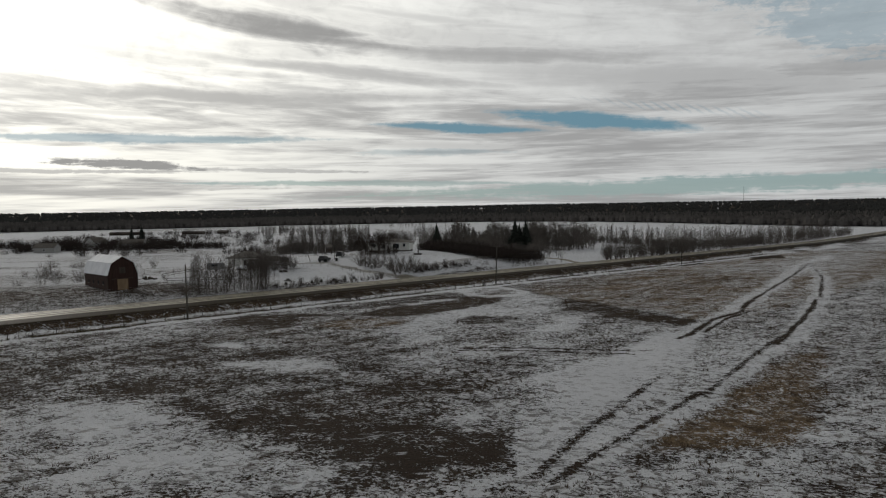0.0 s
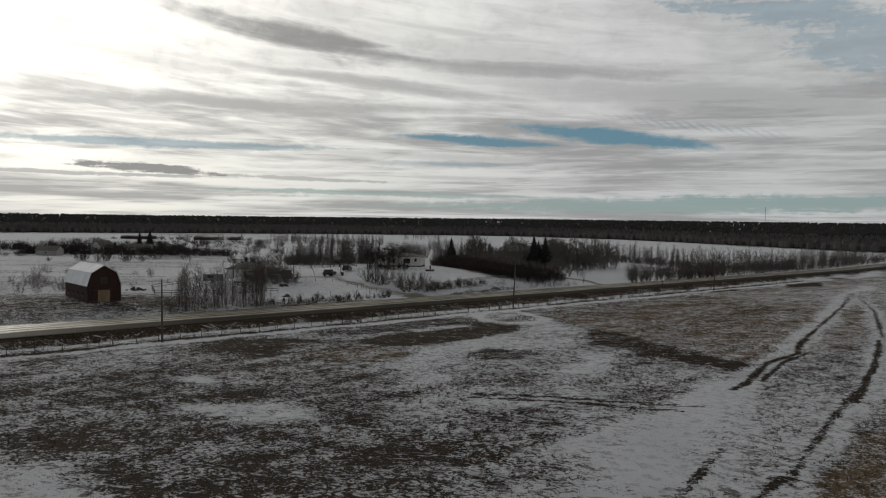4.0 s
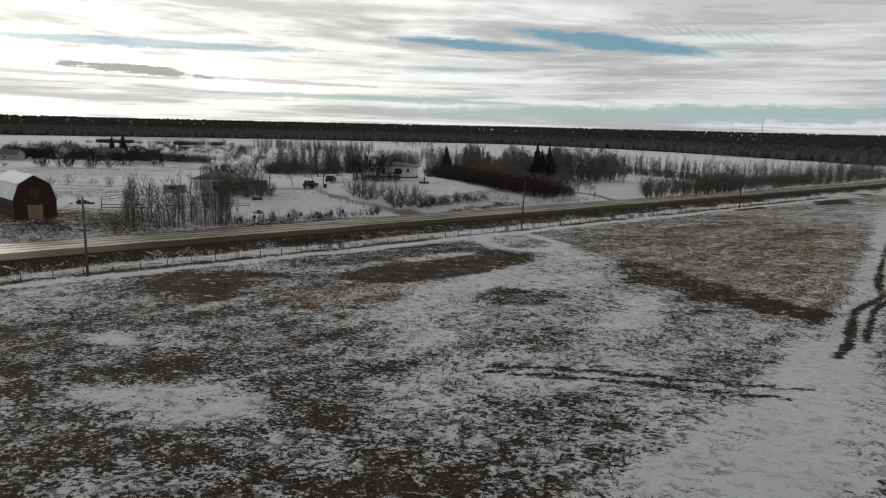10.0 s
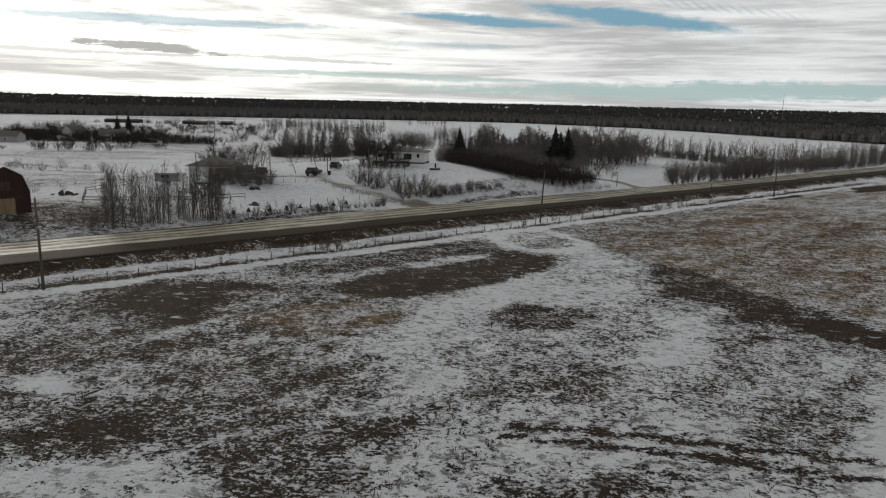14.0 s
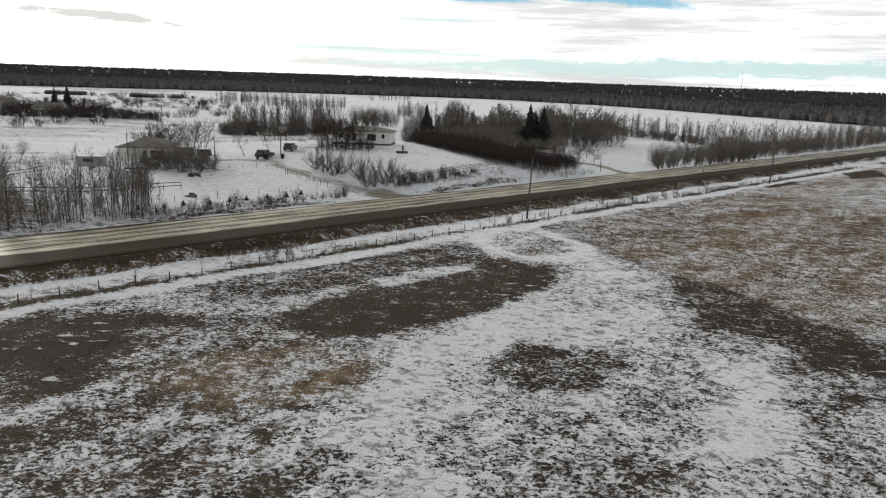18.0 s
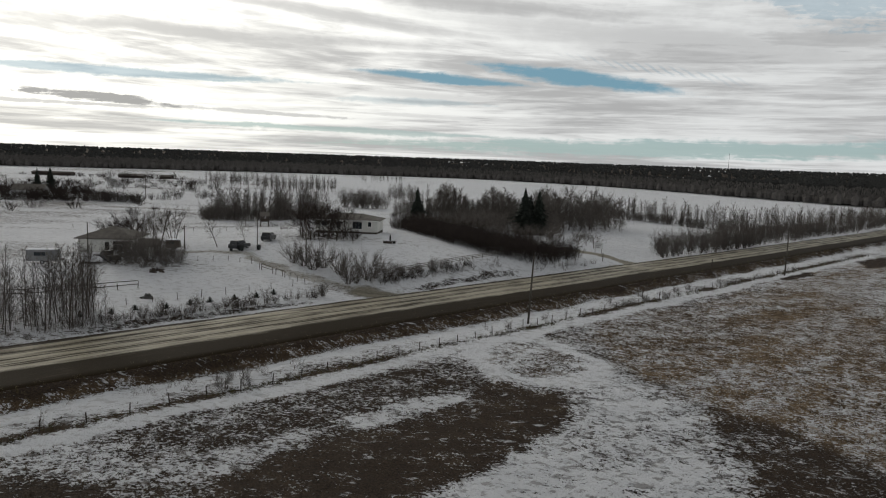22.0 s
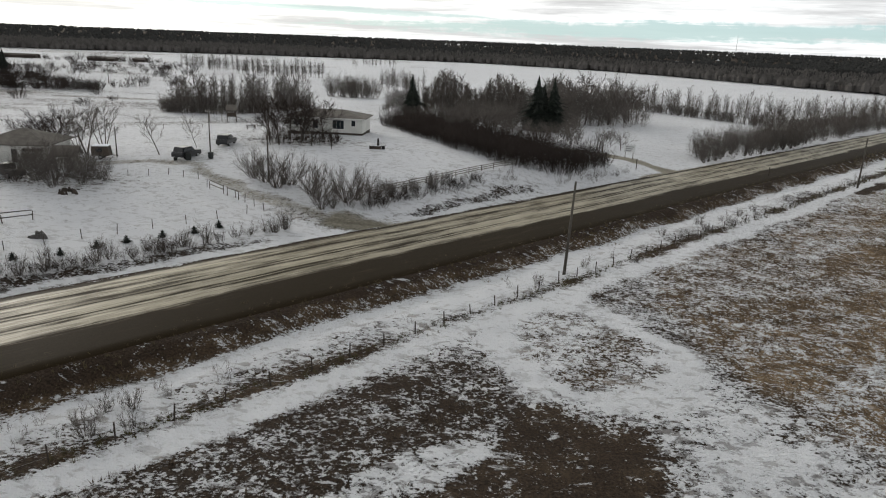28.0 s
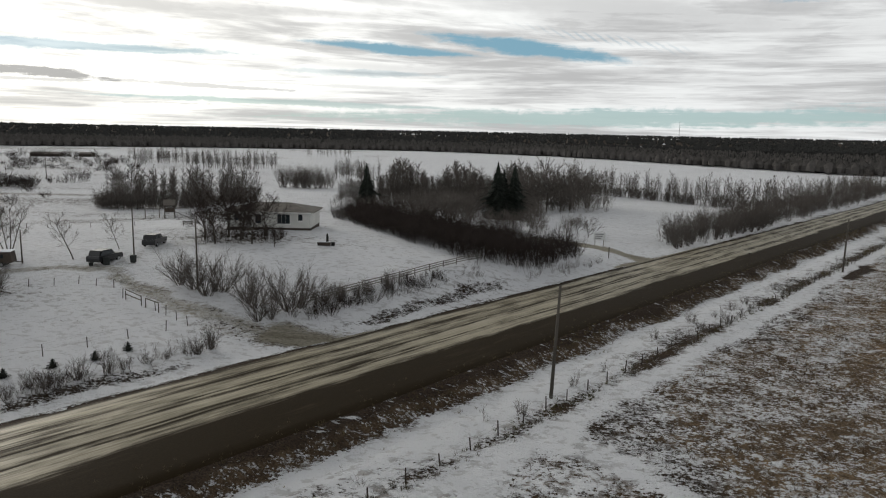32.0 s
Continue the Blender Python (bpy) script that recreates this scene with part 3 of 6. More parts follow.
def cover(x, y):
    """Snow, tone and mud at each place."""
    s, d = to_sd(x, y)
    wx, wy = (fbm(x / 7, y / 7, 11) - 0.5) * 9, (fbm(x / 7, y / 7, 23) - 0.5) * 9
    edge = (fbm(x / 3.2, y / 3.2, 31, 5) - 0.5) * 1.5
    snow, tone, mud = np.full_like(x, 0.56), np.full_like(x, 0.32), np.zeros_like(x)
    for outline, v, t, soft in REGIONS:
        ox, oy = [p[0] for p in outline], [p[1] for p in outline]
        near = (x > min(ox) - 12) & (x < max(ox) + 12) & (y > min(oy) - 12) & (y < max(oy) + 12)
        if not near.any():
            continue
        w = min(1.0, soft)
        px, py = x[near] + wx[near] * 0.34 * w, y[near] + wy[near] * 0.34 * w
        far = lane_distance(px, py, outline + outline[:1])
        inside = np.zeros(px.shape, bool)
        for (ax, ay), (bx, by) in zip(outline, outline[1:] + outline[:1]):
            if ay != by:
                inside ^= ((ay > py) != (by > py)) & (px < ax + (py - ay) * (bx - ax) / (by - ay))
        far = np.where(inside, -far, far) + edge[near] * (0.7 + soft * 2.0)
        m = 1 - sm(-soft * 1.5, soft * 1.5, far)
        snow[near], tone[near] = snow[near] * (1 - m) + v * m, tone[near] * (1 - m) + t * m
    # streaks where drifting snow has caught
    drift = fbm((x * DX + y * DY) / 9, (-x * DY + y * DX) / 2.2, 71) - 0.5
    snow = snow + 0.34 * drift * (snow > 0.2)
    # strips along the fence and the road
    wob = (fbm(x / 5, y / 5, 5) - 0.5) * 2.4

    def band(a, b, soft, v, t):
        nonlocal snow, tone
        m = sm(a - soft, a + soft, d + wob) * (1 - sm(b - soft, b + soft, d + wob))
        snow, tone = snow * (1 - m) + v * m, tone * (1 - m) + t * m

    band(-4.8, 4.6, 0.6, 0.86, 0.45)
    hum = sm(0.30, 0.62, fbm(x / 11, y / 11, 61))
    m = np.exp(-((d + 1.9 + 0.2 * wob) / 0.85) ** 2) * (0.3 + 0.7 * hum) + 0.55 * hum * np.exp(-((d + 0.2 + wob) / 2.0) ** 2)
    m = np.clip(m, 0, 1)
    snow, tone = snow * (1 - m) + 0.26 * m, tone * (1 - m) + 0.3 * m
    band(4.2, 6.4, 0.6, 0.36, 0.45)
    band(5.9, 8.6, 0.5, 0.16, 0.12)
    north = sm(20.5, 21.5, d)
    thin = sm(0.42, 0.62, fbm(x / 26, y / 26, 41))
    west = sm(0.50, 0.66, fbm(x / 46 + y / 300, y / 11, 43)) * (1 - sm(-30, 30, x)) * sm(150, 240, y)
    snow, tone = snow * (1 - north) + (0.97 - 0.12 * thin - 0.26 * west - 0.06 * (1 - sm(-110, -40, x))) * north, tone * (1 - north) + 0.45 * north
    band(20.9, 22.4, 0.35, 0.10, 0.1)
    band(22.0, 24.0, 0.4, 0.62, 0.3)
    rough = 1 - sm(5, 25, np.abs(s + 32))
    m = sm(25.0, 25.8, d + wob) * (1 - sm(27.0, 28.2, d + wob)) * np.maximum(rough, 0.9 * (1 - sm(10, 18, np.abs(s - 16))))
    snow, tone = snow * (1 - m) + 0.44 * m, tone * (1 - m) + 0.1 * m
    yard = np.clip(1.1 * bell(x, y, -98, 142, 50, 24) + 0.9 * bell(x, y, -64, 158, 14, 9) + 0.7 * bell(x, y, -110, 200, 40, 16) + 0.8 * bell(x, y, -50, 199, 12, 6) + 0.8 * bell(x, y, -24, 227, 9, 5), 0, 1) * north
    snow, tone = snow * (1 - 0.9 * yard) + 0.36 * 0.9 * yard, tone * (1 - 0.6 * yard) + 0.3 * 0.6 * yard
    for pts, half, v, w in LANES:
        m = 1 - sm(half * 0.4, half * 1.5, lane_distance(x + wx * 0.2, y + wy * 0.2, pts) + edge * half * 0.8)
        snow, mud = snow * (1 - m) + v * m, np.maximum(mud, m * w)
    for pts, half, v in RUTS:
        m = 1 - sm(half * 0.5, half * 1.4, lane_distance(x + wx * 0.05, y + wy * 0.05, pts) + edge * half * 0.8)
        snow, tone = snow * (1 - m) + v * m, tone * (1 - m)
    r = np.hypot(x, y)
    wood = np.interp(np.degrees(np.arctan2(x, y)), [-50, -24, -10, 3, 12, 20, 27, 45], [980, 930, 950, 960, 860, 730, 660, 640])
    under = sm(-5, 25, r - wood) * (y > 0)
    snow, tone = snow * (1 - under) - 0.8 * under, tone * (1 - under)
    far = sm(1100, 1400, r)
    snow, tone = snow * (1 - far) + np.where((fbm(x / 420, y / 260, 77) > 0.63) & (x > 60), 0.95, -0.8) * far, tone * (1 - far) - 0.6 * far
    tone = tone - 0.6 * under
    return snow, tone, mud


def axis(lo, hi, step, reach, grow=1.065):
    mid = list(np.arange(lo, hi + step, step))
    left, right, w = [], [], step
    while not left or left[-1] > -reach:
        w *= grow
        left.append((left[-1] if left else lo) - w)
        right.append((right[-1] if right else mid[-1]) + w)
    return np.array(left[::-1] + mid + right)


gx, gy = axis(-62, 90, 0.55, 4600), axis(42, 236, 0.55, 4600)
X, Y = np.meshgrid(gx, gy)
Z = tz(X, Y)
near = 1 - sm(120, 300, np.hypot(X, Y - 120))
Z = Z + near * ((fbm(X / 1.6, Y / 1.6, 3) - 0.5) * 0.16 + (fbm(X / 9, Y / 9, 9) - 0.5) * 0.35) * (1 - sm(6.2, 7.1, to_sd(X, Y)[1]) * (1 - sm(21.8, 22.8, to_sd(X, Y)[1])))
SNOW, TONE, MUD = cover(X, Y)
rows_n, cols_n = X.shape
idx = np.arange(rows_n * cols_n).reshape(rows_n, cols_n)
quads = np.stack([idx[:-1, :-1], idx[:-1, 1:], idx[1:, 1:], idx[1:, :-1]], -1).reshape(-1, 4)


def mesh_from(name, verts, faces, mat, smooth=False):
    """A mesh from arrays whose faces all have the same count of corners."""
    verts, faces = np.asarray(verts, np.float32), np.asarray(faces, np.int32)
    me = bpy.data.meshes.new(name)
    me.vertices.add(len(verts))
    me.vertices.foreach_set("co", verts.ravel())
    me.loops.add(faces.size)
    me.loops.foreach_set("vertex_index", faces.ravel())
    me.polygons.add(len(faces))
    me.polygons.foreach_set("loop_start", np.arange(0, faces.size, faces.shape[1], dtype=np.int32))
    me.update(calc_edges=True)
    if smooth:
        me.polygons.foreach_set("use_smooth", np.ones(len(faces), bool))
    me.materials.append(mat)
    return me


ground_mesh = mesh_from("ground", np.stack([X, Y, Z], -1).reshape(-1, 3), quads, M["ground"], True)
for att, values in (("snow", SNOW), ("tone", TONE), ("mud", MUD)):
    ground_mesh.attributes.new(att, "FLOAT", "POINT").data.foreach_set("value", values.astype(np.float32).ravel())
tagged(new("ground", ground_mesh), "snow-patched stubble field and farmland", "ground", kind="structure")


def gz(x, y):
    return float(tz(np.float64(x), np.float64(y)))


# ---- the road ----
def strip(name, s_list, d_list, lift, crown, mat):
    """A band along the road, with sides down into the ground."""
    verts, faces = [], []
    n = len(d_list) + 2
    for s in s_list:
        for k, d in enumerate([d_list[0] - 0.4, *d_list, d_list[-1] + 0.4]):
            x, y = to_xy(s, d)
            edge = k in (0, n - 1)
            mid = 1 - ((d - (d_list[0] + d_list[-1]) / 2) / ((d_list[-1] - d_list[0]) / 2)) ** 2
            c = to_xy(s, (d_list[0] + d_list[-1]) / 2)
            verts.append((s, d - 16.1, gz(*c) + (lift + crown * max(0, mid) if not edge else -0.25)))
    for i in range(len(s_list) - 1):
        for k in range(n - 1):
            a = i * n + k
            faces.append((a, a + n, a + n + 1, a + 1))
    ob = new(name, mesh_from(name, verts, faces, mat, True))
    x, y = to_xy(0, 16.1)
    ob.matrix_world = Matrix.Translation((x, y, 0)) @ Matrix.Rotation(math.atan2(DY, DX), 4, "Z")
    return ob


road_s = sorted({*np.arange(-420, 460, 4).tolist(), *np.arange(460, 1100, 20).tolist()})
tagged(strip("road", road_s, [7.2, 8.4, 9.7, 11.0, 12.5, 14.3, 16.1, 17.9, 19.7, 21.2], 0.05, 0.12, M["road"]), "wet two-lane road streaked with brown slush", "road", kind="structure")

# ---- building kit ----
class Geo:
    """Gathers corners and faces for one mesh."""

    def __init__(self):
        self.v, self.f = [], []

    def face(self, *pts):
        n = len(self.v)
        self.v += [tuple(p) for p in pts]
        self.f.append(tuple(range(n, n + len(pts))))
        return self

    def prism(self, low, high):
        """A closed body between two outlines of the same count, low seen from above counter-clockwise."""
        n, k = len(self.v), len(low)
        self.v += [tuple(p) for p in (*low, *high)]
        self.f += [tuple(range(n + k - 1, n - 1, -1)), tuple(range(n + k, n + 2 * k))]
        self.f += [(n + i, n + (i + 1) % k, n + k + (i + 1) % k, n + k + i) for i in range(k)]
        return self

    def box(self, x0, x1, y0, y1, z0, z1, shrink=0.0):
        q = shrink
        return self.prism([(x0, y0, z0), (x1, y0, z0), (x1, y1, z0), (x0, y1, z0)], [(x0 + q, y0 + q, z1), (x1 - q, y0 + q, z1), (x1 - q, y1 - q, z1), (x0 + q, y1 - q, z1)])

    def tube(self, a, b, r0, r1, n=3, caps=False):
        a, b = Vector(a), Vector(b)
        w = b - a
        if w.length < 1e-6:
            return self
        side = w.cross(Vector((0.31, 0.17, 1.0) if abs(w.z) < 0.9 * w.length else (1, 0.2, 0))).normalized()
        other = w.cross(side).normalized()
        k = len(self.v)
        for p, r in ((a, r0), (b, r1)):
            for i in range(n):
                t = 2 * math.pi * i / n
                self.v.append(tuple(p + (side * math.cos(t) + other * math.sin(t)) * r))
        if r1 <= 0:
            del self.v[k + n + 1:]
            self.f += [(k + i, k + (i + 1) % n, k + n) for i in range(n)]
            return self
        self.f += [(k + i, k + (i + 1) % n, k + n + (i + 1) % n, k + n + i) for i in range(n)]
        if caps:
            self.f += [tuple(range(k + n - 1, k - 1, -1)), tuple(range(k + n, k + 2 * n))]
        return self

    def mesh(self, name, mat, smooth=False):
        me = bpy.data.meshes.new(name)
        me.from_pydata(self.v, [], self.f)
        me.materials.append(mat)
        if smooth:
            me.polygons.foreach_set("use_smooth", np.ones(len(me.polygons), bool))
        return me


def part(name, geo, mat, parent, label="", m=None, smooth=False):
    """One mesh under a thing or under a part."""
    ob = new(name, geo.mesh(name, mat, smooth) if isinstance(geo, Geo) else geo)
    ob.parent = parent
    if m is not None:
        ob.matrix_basis = m
    return tagged(ob, label)


def thing(name, x, y, turn=0.0, label="", category="", group="", z=None, sink=0.0):
    """The Empty at the base of a thing that has parts."""
    ob = new(name)
    ob.matrix_basis = pose(x, y, (gz(x, y) if z is None else z) - sink, 0, 0, turn)
    return tagged(ob, label, category, group)


rnd = random.Random(7)

# ---- barn with a gambrel roof ----
def barn():
    top = thing("barn", -70.2, 153.0, 46, "weathered dark red wooden barn with a snowy gambrel roof", "barn", z=gz(-70.2, 153.0) - 0.15)
    hw, eave, hb, brk, peak, long, t = 3.1, 3.5, 2.35, 5.75, 7.15, 13.0, 0.16
    outline = [(-hw, 0), (hw, 0), (hw, eave), (hb, brk), (0, peak), (-hb, brk), (-hw, eave)]
    for y0, name in ((0.0, "front_wall"), (long - t, "back_wall")):
        part(name, Geo().prism([(x, y0, z) for x, z in outline], [(x, y0 + t, z) for x, z in outline]), M["barn_wall"], top)
    for sx in (-1, 1):
        a, b = sorted((sx * hw, sx * (hw - t)))
        part("side_wall", Geo().box(a, b, t, long - t, 0, eave), M["barn_wall"], top)
        # two slopes a side, with thickness and overhang
        for (xa, za), (xb, zb), over in (((hw, eave), (hb, brk), 0.28), ((hb, brk), (0, peak), 0.0)):
            w = Vector((xb - xa, 0, zb - za)).normalized()
            nrm = Vector((w.z, 0, -w.x))
            p0, p1 = Vector((xa, 0, za)) - w * over, Vector((xb, 0, zb))
            ring = [p0, p1, p1 + nrm * 0.12, p0 + nrm * 0.12]
            pts = [[(sx * p.x, y, p.z + 0.02) for p in ring] for y in (-0.3, long + 0.3)]
            part("roof_slope", Geo().prism(*pts), M["barn_roof"], top, "snow-dusted metal roof slope")
    part("door", Geo().box(-1.1, 1.1, -0.07, 0.0, 0.05, 2.4), M["door_wood"], top, "pale sliding plank door")
    part("door_rail", Geo().box(-2.2, 2.2, -0.12, -0.03, 2.45, 2.55), M["dark_wood"], top)
    part("loft_door", Geo().box(-0.6, 0.6, -0.05, 0.0, 3.6, 4.9), M["dark_wood"], top, "dark closed loft hatch")
    for sx in (-1, 1):
        part("corner_board", Geo().box(sx * hw - 0.09, sx * hw + 0.09, -0.04, 0.0, 0, eave), M["dark_wood"], top)
    for k in range(4):
        y = 2.0 + k * 2.8
        w = part("window", Geo().box(-hw - 0.05, -hw + 0.01, y, y + 0.7, 1.3, 2.0), M["dark"], top, "dark small barn window")
        part("sill", Geo().box(-hw - 0.11, -hw - 0.05, y - 0.08, y + 0.78, 1.22, 1.3), M["grey_wood"], w)


barn()


# ---- dwelling and garage with hip roofs ----
def hip_roof(x0, x1, y0, y1, z, rise, over=0.5, t=0.14, gable=0.0):
    x0, x1, y0, y1 = x0 - over, x1 + over, y0 - over, y1 + over
    run = (y1 - y0) / 2
    r0, r1 = (x0 + run * (1 - gable), (y0 + y1) / 2, z + rise), (x1 - run * (1 - gable), (y0 + y1) / 2, z + rise)
    g = Geo()
    a, b, c, d = (x0, y0, z), (x1, y0, z), (x1, y1, z), (x0, y1, z)
    up = lambda p: (p[0], p[1], p[2] + t)
    g.face(d, c, b, a)
    for p, q in ((a, b), (b, c), (c, d), (d, a)):
        g.face(p, q, up(q), up(p))
    g.face(up(a), up(b), r1, r0).face(up(b), up(c), r1).face(up(c), up(d), r0, r1).face(up(d), up(a), r0)
    return g


def window(parent, x, z, w, h, y=0.0, bars=1):
    fr = 0.07
    win = part("window", Geo().box(x - w / 2 - fr, x + w / 2 + fr, y - 0.05, y, z - fr, z).box(x - w / 2 - fr, x + w / 2 + fr, y - 0.05, y, z + h, z + h + fr)
               .box(x - w / 2 - fr, x - w / 2, y - 0.05, y, z, z + h).box(x + w / 2, x + w / 2 + fr, y - 0.05, y, z, z + h), M["trim"], parent)
    step = w / bars
    for k in range(bars):
        part("pane", Geo().box(x - w / 2 + k * step + (0.03 if k else 0), x - w / 2 + (k + 1) * step, y - 0.03, y - 0.005, z, z + h), M["glass"], win)
    part("sill", Geo().box(x - w / 2 - 0.12, x + w / 2 + 0.12, y - 0.12, y - 0.05, z - fr - 0.05, z - fr), M["trim"], win)
    return win


def dwelling():
    top = thing("house", -13.9, 235.0, -6, "low pale bungalow with a grey hip roof above a snowy lawn", "house", z=4.05)
    L, D, H, f = 13.5, 8.0, 2.75, 0.35
    part("foundation", Geo().box(-L + 0.03, -0.03, 0.03, D - 0.03, -1.2, f), M["dark_wood"], top, "dark exposed foundation")
    part("front_wall", Geo().box(-L, 0, 0, 0.18, f, H), M["siding"], top)
    part("back_wall", Geo().box(-L, 0, D - 0.18, D, f, H), M["siding"], top)
    for x in (-L, -0.18):
        part("side_wall", Geo().box(x, x + 0.18, 0.18, D - 0.18, f, H), M["siding"], top)
    part("roof", hip_roof(-L, 0, 0, D, H, 1.3), M["shingle"], top, "shallow hip roof of grey-brown shingles")
    part("fascia", Geo().box(-L - 0.5, 0.5, -0.56, -0.5, H - 0.02, H + 0.14), M["trim"], top)
    for x, w, h, z, b in ((-1.6, 0.7, 1.0, 1.55, 1), (-4.3, 2.0, 1.5, 1.0, 3), (-8.4, 0.9, 1.5, 0.95, 1), (-11.6, 1.2, 1.1, 1.4, 2)):
        window(top, x, z, w, h, bars=b)
    door = part("door", Geo().box(-10.4, -9.5, -0.05, 0.0, f, f + 2.05), M["siding_grey"], top, "grey front door")
    part("door_handle", Geo().box(-9.65, -9.58, -0.09, -0.05, 1.3, 1.42), M["metal"], door)
    part("step", Geo().box(-10.7, -9.2, -0.9, -0.01, -0.6, f - 0.1), M["grey_wood"], top)


def garage():
    top = thing("garage", -65.2, 208.9, 4, "small white garage with a grey hip roof and dark doorways", "garage", z=gz(-62, 209) - 0.1)
    L, D, H = 9.2, 8.5, 2.6
    part("front_wall", Geo().box(0, 4.5, 0, 0.16, 0, H).box(5.3, 5.9, 0, 0.16, 0, H).box(8.8, L, 0, 0.16, 0, H).box(4.5, 5.3, 0, 0.16, 2.05, H).box(5.9, 8.8, 0, 0.16, 2.2, H), M["siding"], top)
    part("back_wall", Geo().box(0, L, D - 0.16, D, 0, H), M["siding"], top)
    for x in (0, L - 0.16):
        part("side_wall", Geo().box(x, x + 0.16, 0.16, D - 0.16, 0, H), M["siding"], top)
    part("floor_slab", Geo().box(0.16, L - 0.16, 0.16, D - 0.16, 0.0, 0.05), M["grey_wood"], top)
    part("roof", hip_roof(0, L, 0, D, H, 1.9, 0.55), M["shingle"], top, "grey shingled hip roof")
    part("door", Geo().box(4.5, 5.3, 0.05, 0.1, 0, 2.05), M["dark"], top, "dark side door")
    part("garage_door", Geo().box(5.9, 8.8, 0.3, 0.36, 1.7, 2.2), M["dark_wood"], top, "half-raised garage door")
    win = part("window", Geo().box(-0.05, 0.0, 3.4, 4.2, 1.3, 2.0), M["trim"], top)
    part("pane", Geo().box(-0.06, -0.05, 3.47, 4.13, 1.37, 1.93), M["glass"], win)


dwelling()
garage()


def gable_house(name, x, y, turn, L, D, H, rise, wall, roof, label, category, windows=2):
    top = thing(name, x, y, turn, label, category, sink=0.1)
    part("front_wall", Geo().box(-L / 2, L / 2, -D / 2, -D / 2 + 0.15, 0, H), wall, top)
    part("back_wall", Geo().box(-L / 2, L / 2, D / 2 - 0.15, D / 2, 0, H), wall, top)
    for sx in (-1, 1):
        a, b = sorted((sx * L / 2, sx * (L / 2 - 0.15)))
        o = [(-D / 2 + 0.15, 0), (D / 2 - 0.15, 0), (D / 2 - 0.15, H), (0, H + rise * (1 - 0.3 / D)), (-D / 2 + 0.15, H)]
        part("gable_wall", Geo().prism([(a, p, q) for p, q in o], [(b, p, q) for p, q in o]), wall, top)
    for sy in (-1, 1):
        q0, q1 = (sy * (D / 2 + 0.4), H - 0.4 * rise / (D / 2)), (0, H + rise)
        part("roof_slope", Geo().prism([(-L / 2 - 0.4, *q0), (L / 2 + 0.4, *q0), (L / 2 + 0.4, *q1), (-L / 2 - 0.4, *q1)],
                                       [(-L / 2 - 0.4, q0[0], q0[1] + 0.15), (L / 2 + 0.4, q0[0], q0[1] + 0.15), (L / 2 + 0.4, q1[0], q1[1] + 0.15), (-L / 2 - 0.4, q1[0], q1[1] + 0.15)]), roof, top)
    for k in range(windows):
        wx = -L / 2 + L * (k + 0.7) / (windows + 0.4)
        win = part("window", Geo().box(wx - 0.6, wx + 0.6, -D / 2 - 0.05, -D / 2, 1.0, 2.0), M["trim"], top)
        part("pane", Geo().box(wx - 0.5, wx + 0.5, -D / 2 - 0.07, -D / 2 - 0.05, 1.1, 1.9), M["glass"], win)
    return top


gable_house("shed", -196, 346, 0, 10, 6, 2.8, 1.8, M["siding_grey"], M["shingle"], "long grey farm shed with a dull roof", "shed", 1)
gable_house("farmhouse", -204, 410, 62, 8, 8.5, 3.0, 2.6, M["siding_grey"], M["shingle"], "pale farmhouse with a brown gable roof", "house")
gable_house("farm_building", -180, 404, 4, 13, 7, 2.2, 2.2, M["siding_grey"], M["shingle"], "low dark farm building beside a hedge", "shed", 1)
gable_house("cattle_shelter", -285, 628, 5, 28, 8, 1.9, 0.9, M["dark_wood"], M["dark_wood"], "long dark open-sided cattle shelter", "shed", 0)
gable_house("cattle_shelter", -226, 628, 3, 18, 8, 1.9, 1.0, M["dark_wood"], M["shingle"], "dark wooden cattle shelter in the snow", "shed", 0)
gable_house("hay_shed", -202, 634, 0, 8, 7, 2.0, 1.0, M["dark_wood"], M["shingle"], "small dark hay shed on the far field", "shed", 0)
gable_house("cabin", 8, 352, 15, 9, 6, 2.4, 1.4, M["siding_grey"], M["snow"], "grey cabin among bare trees with a snowy roof", "cabin", 1)
gable_house("yard_shed", -51.6, 206.2, 10, 2.6, 2.4, 2.0, 0.9, M["siding"], M["shingle"], "little pale yard shed with a dark doorway", "shed", 0)


# ---- poles ----
def pole(x, y, h, lean=0.0, label="grey weathered wooden utility pole", bracket=True, r=0.14):
    top = thing("utility_pole", x, y, 0, label, "utility pole", "utility poles", sink=0.4)
    tipx = math.tan(radians(lean)) * h
    part("shaft", Geo().tube((0, 0, 0), (tipx, 0, h + 0.4), r * 1.15, r * 0.72, 8, True), M["pole_wood"], top, smooth=True)
    if bracket:
        zf = h * 0.72
        xx = tipx * zf / (h + 0.4)
        part("bracket", Geo().box(xx - 0.13, xx + 0.35, -0.1, 0.1, zf, zf + 0.28), M["metal"], top, "small metal bracket")
        part("insulator", Geo().tube((tipx, 0, h + 0.38), (tipx, 0, h + 0.62), 0.06, 0.03, 6, True), M["metal"], top)
    return top


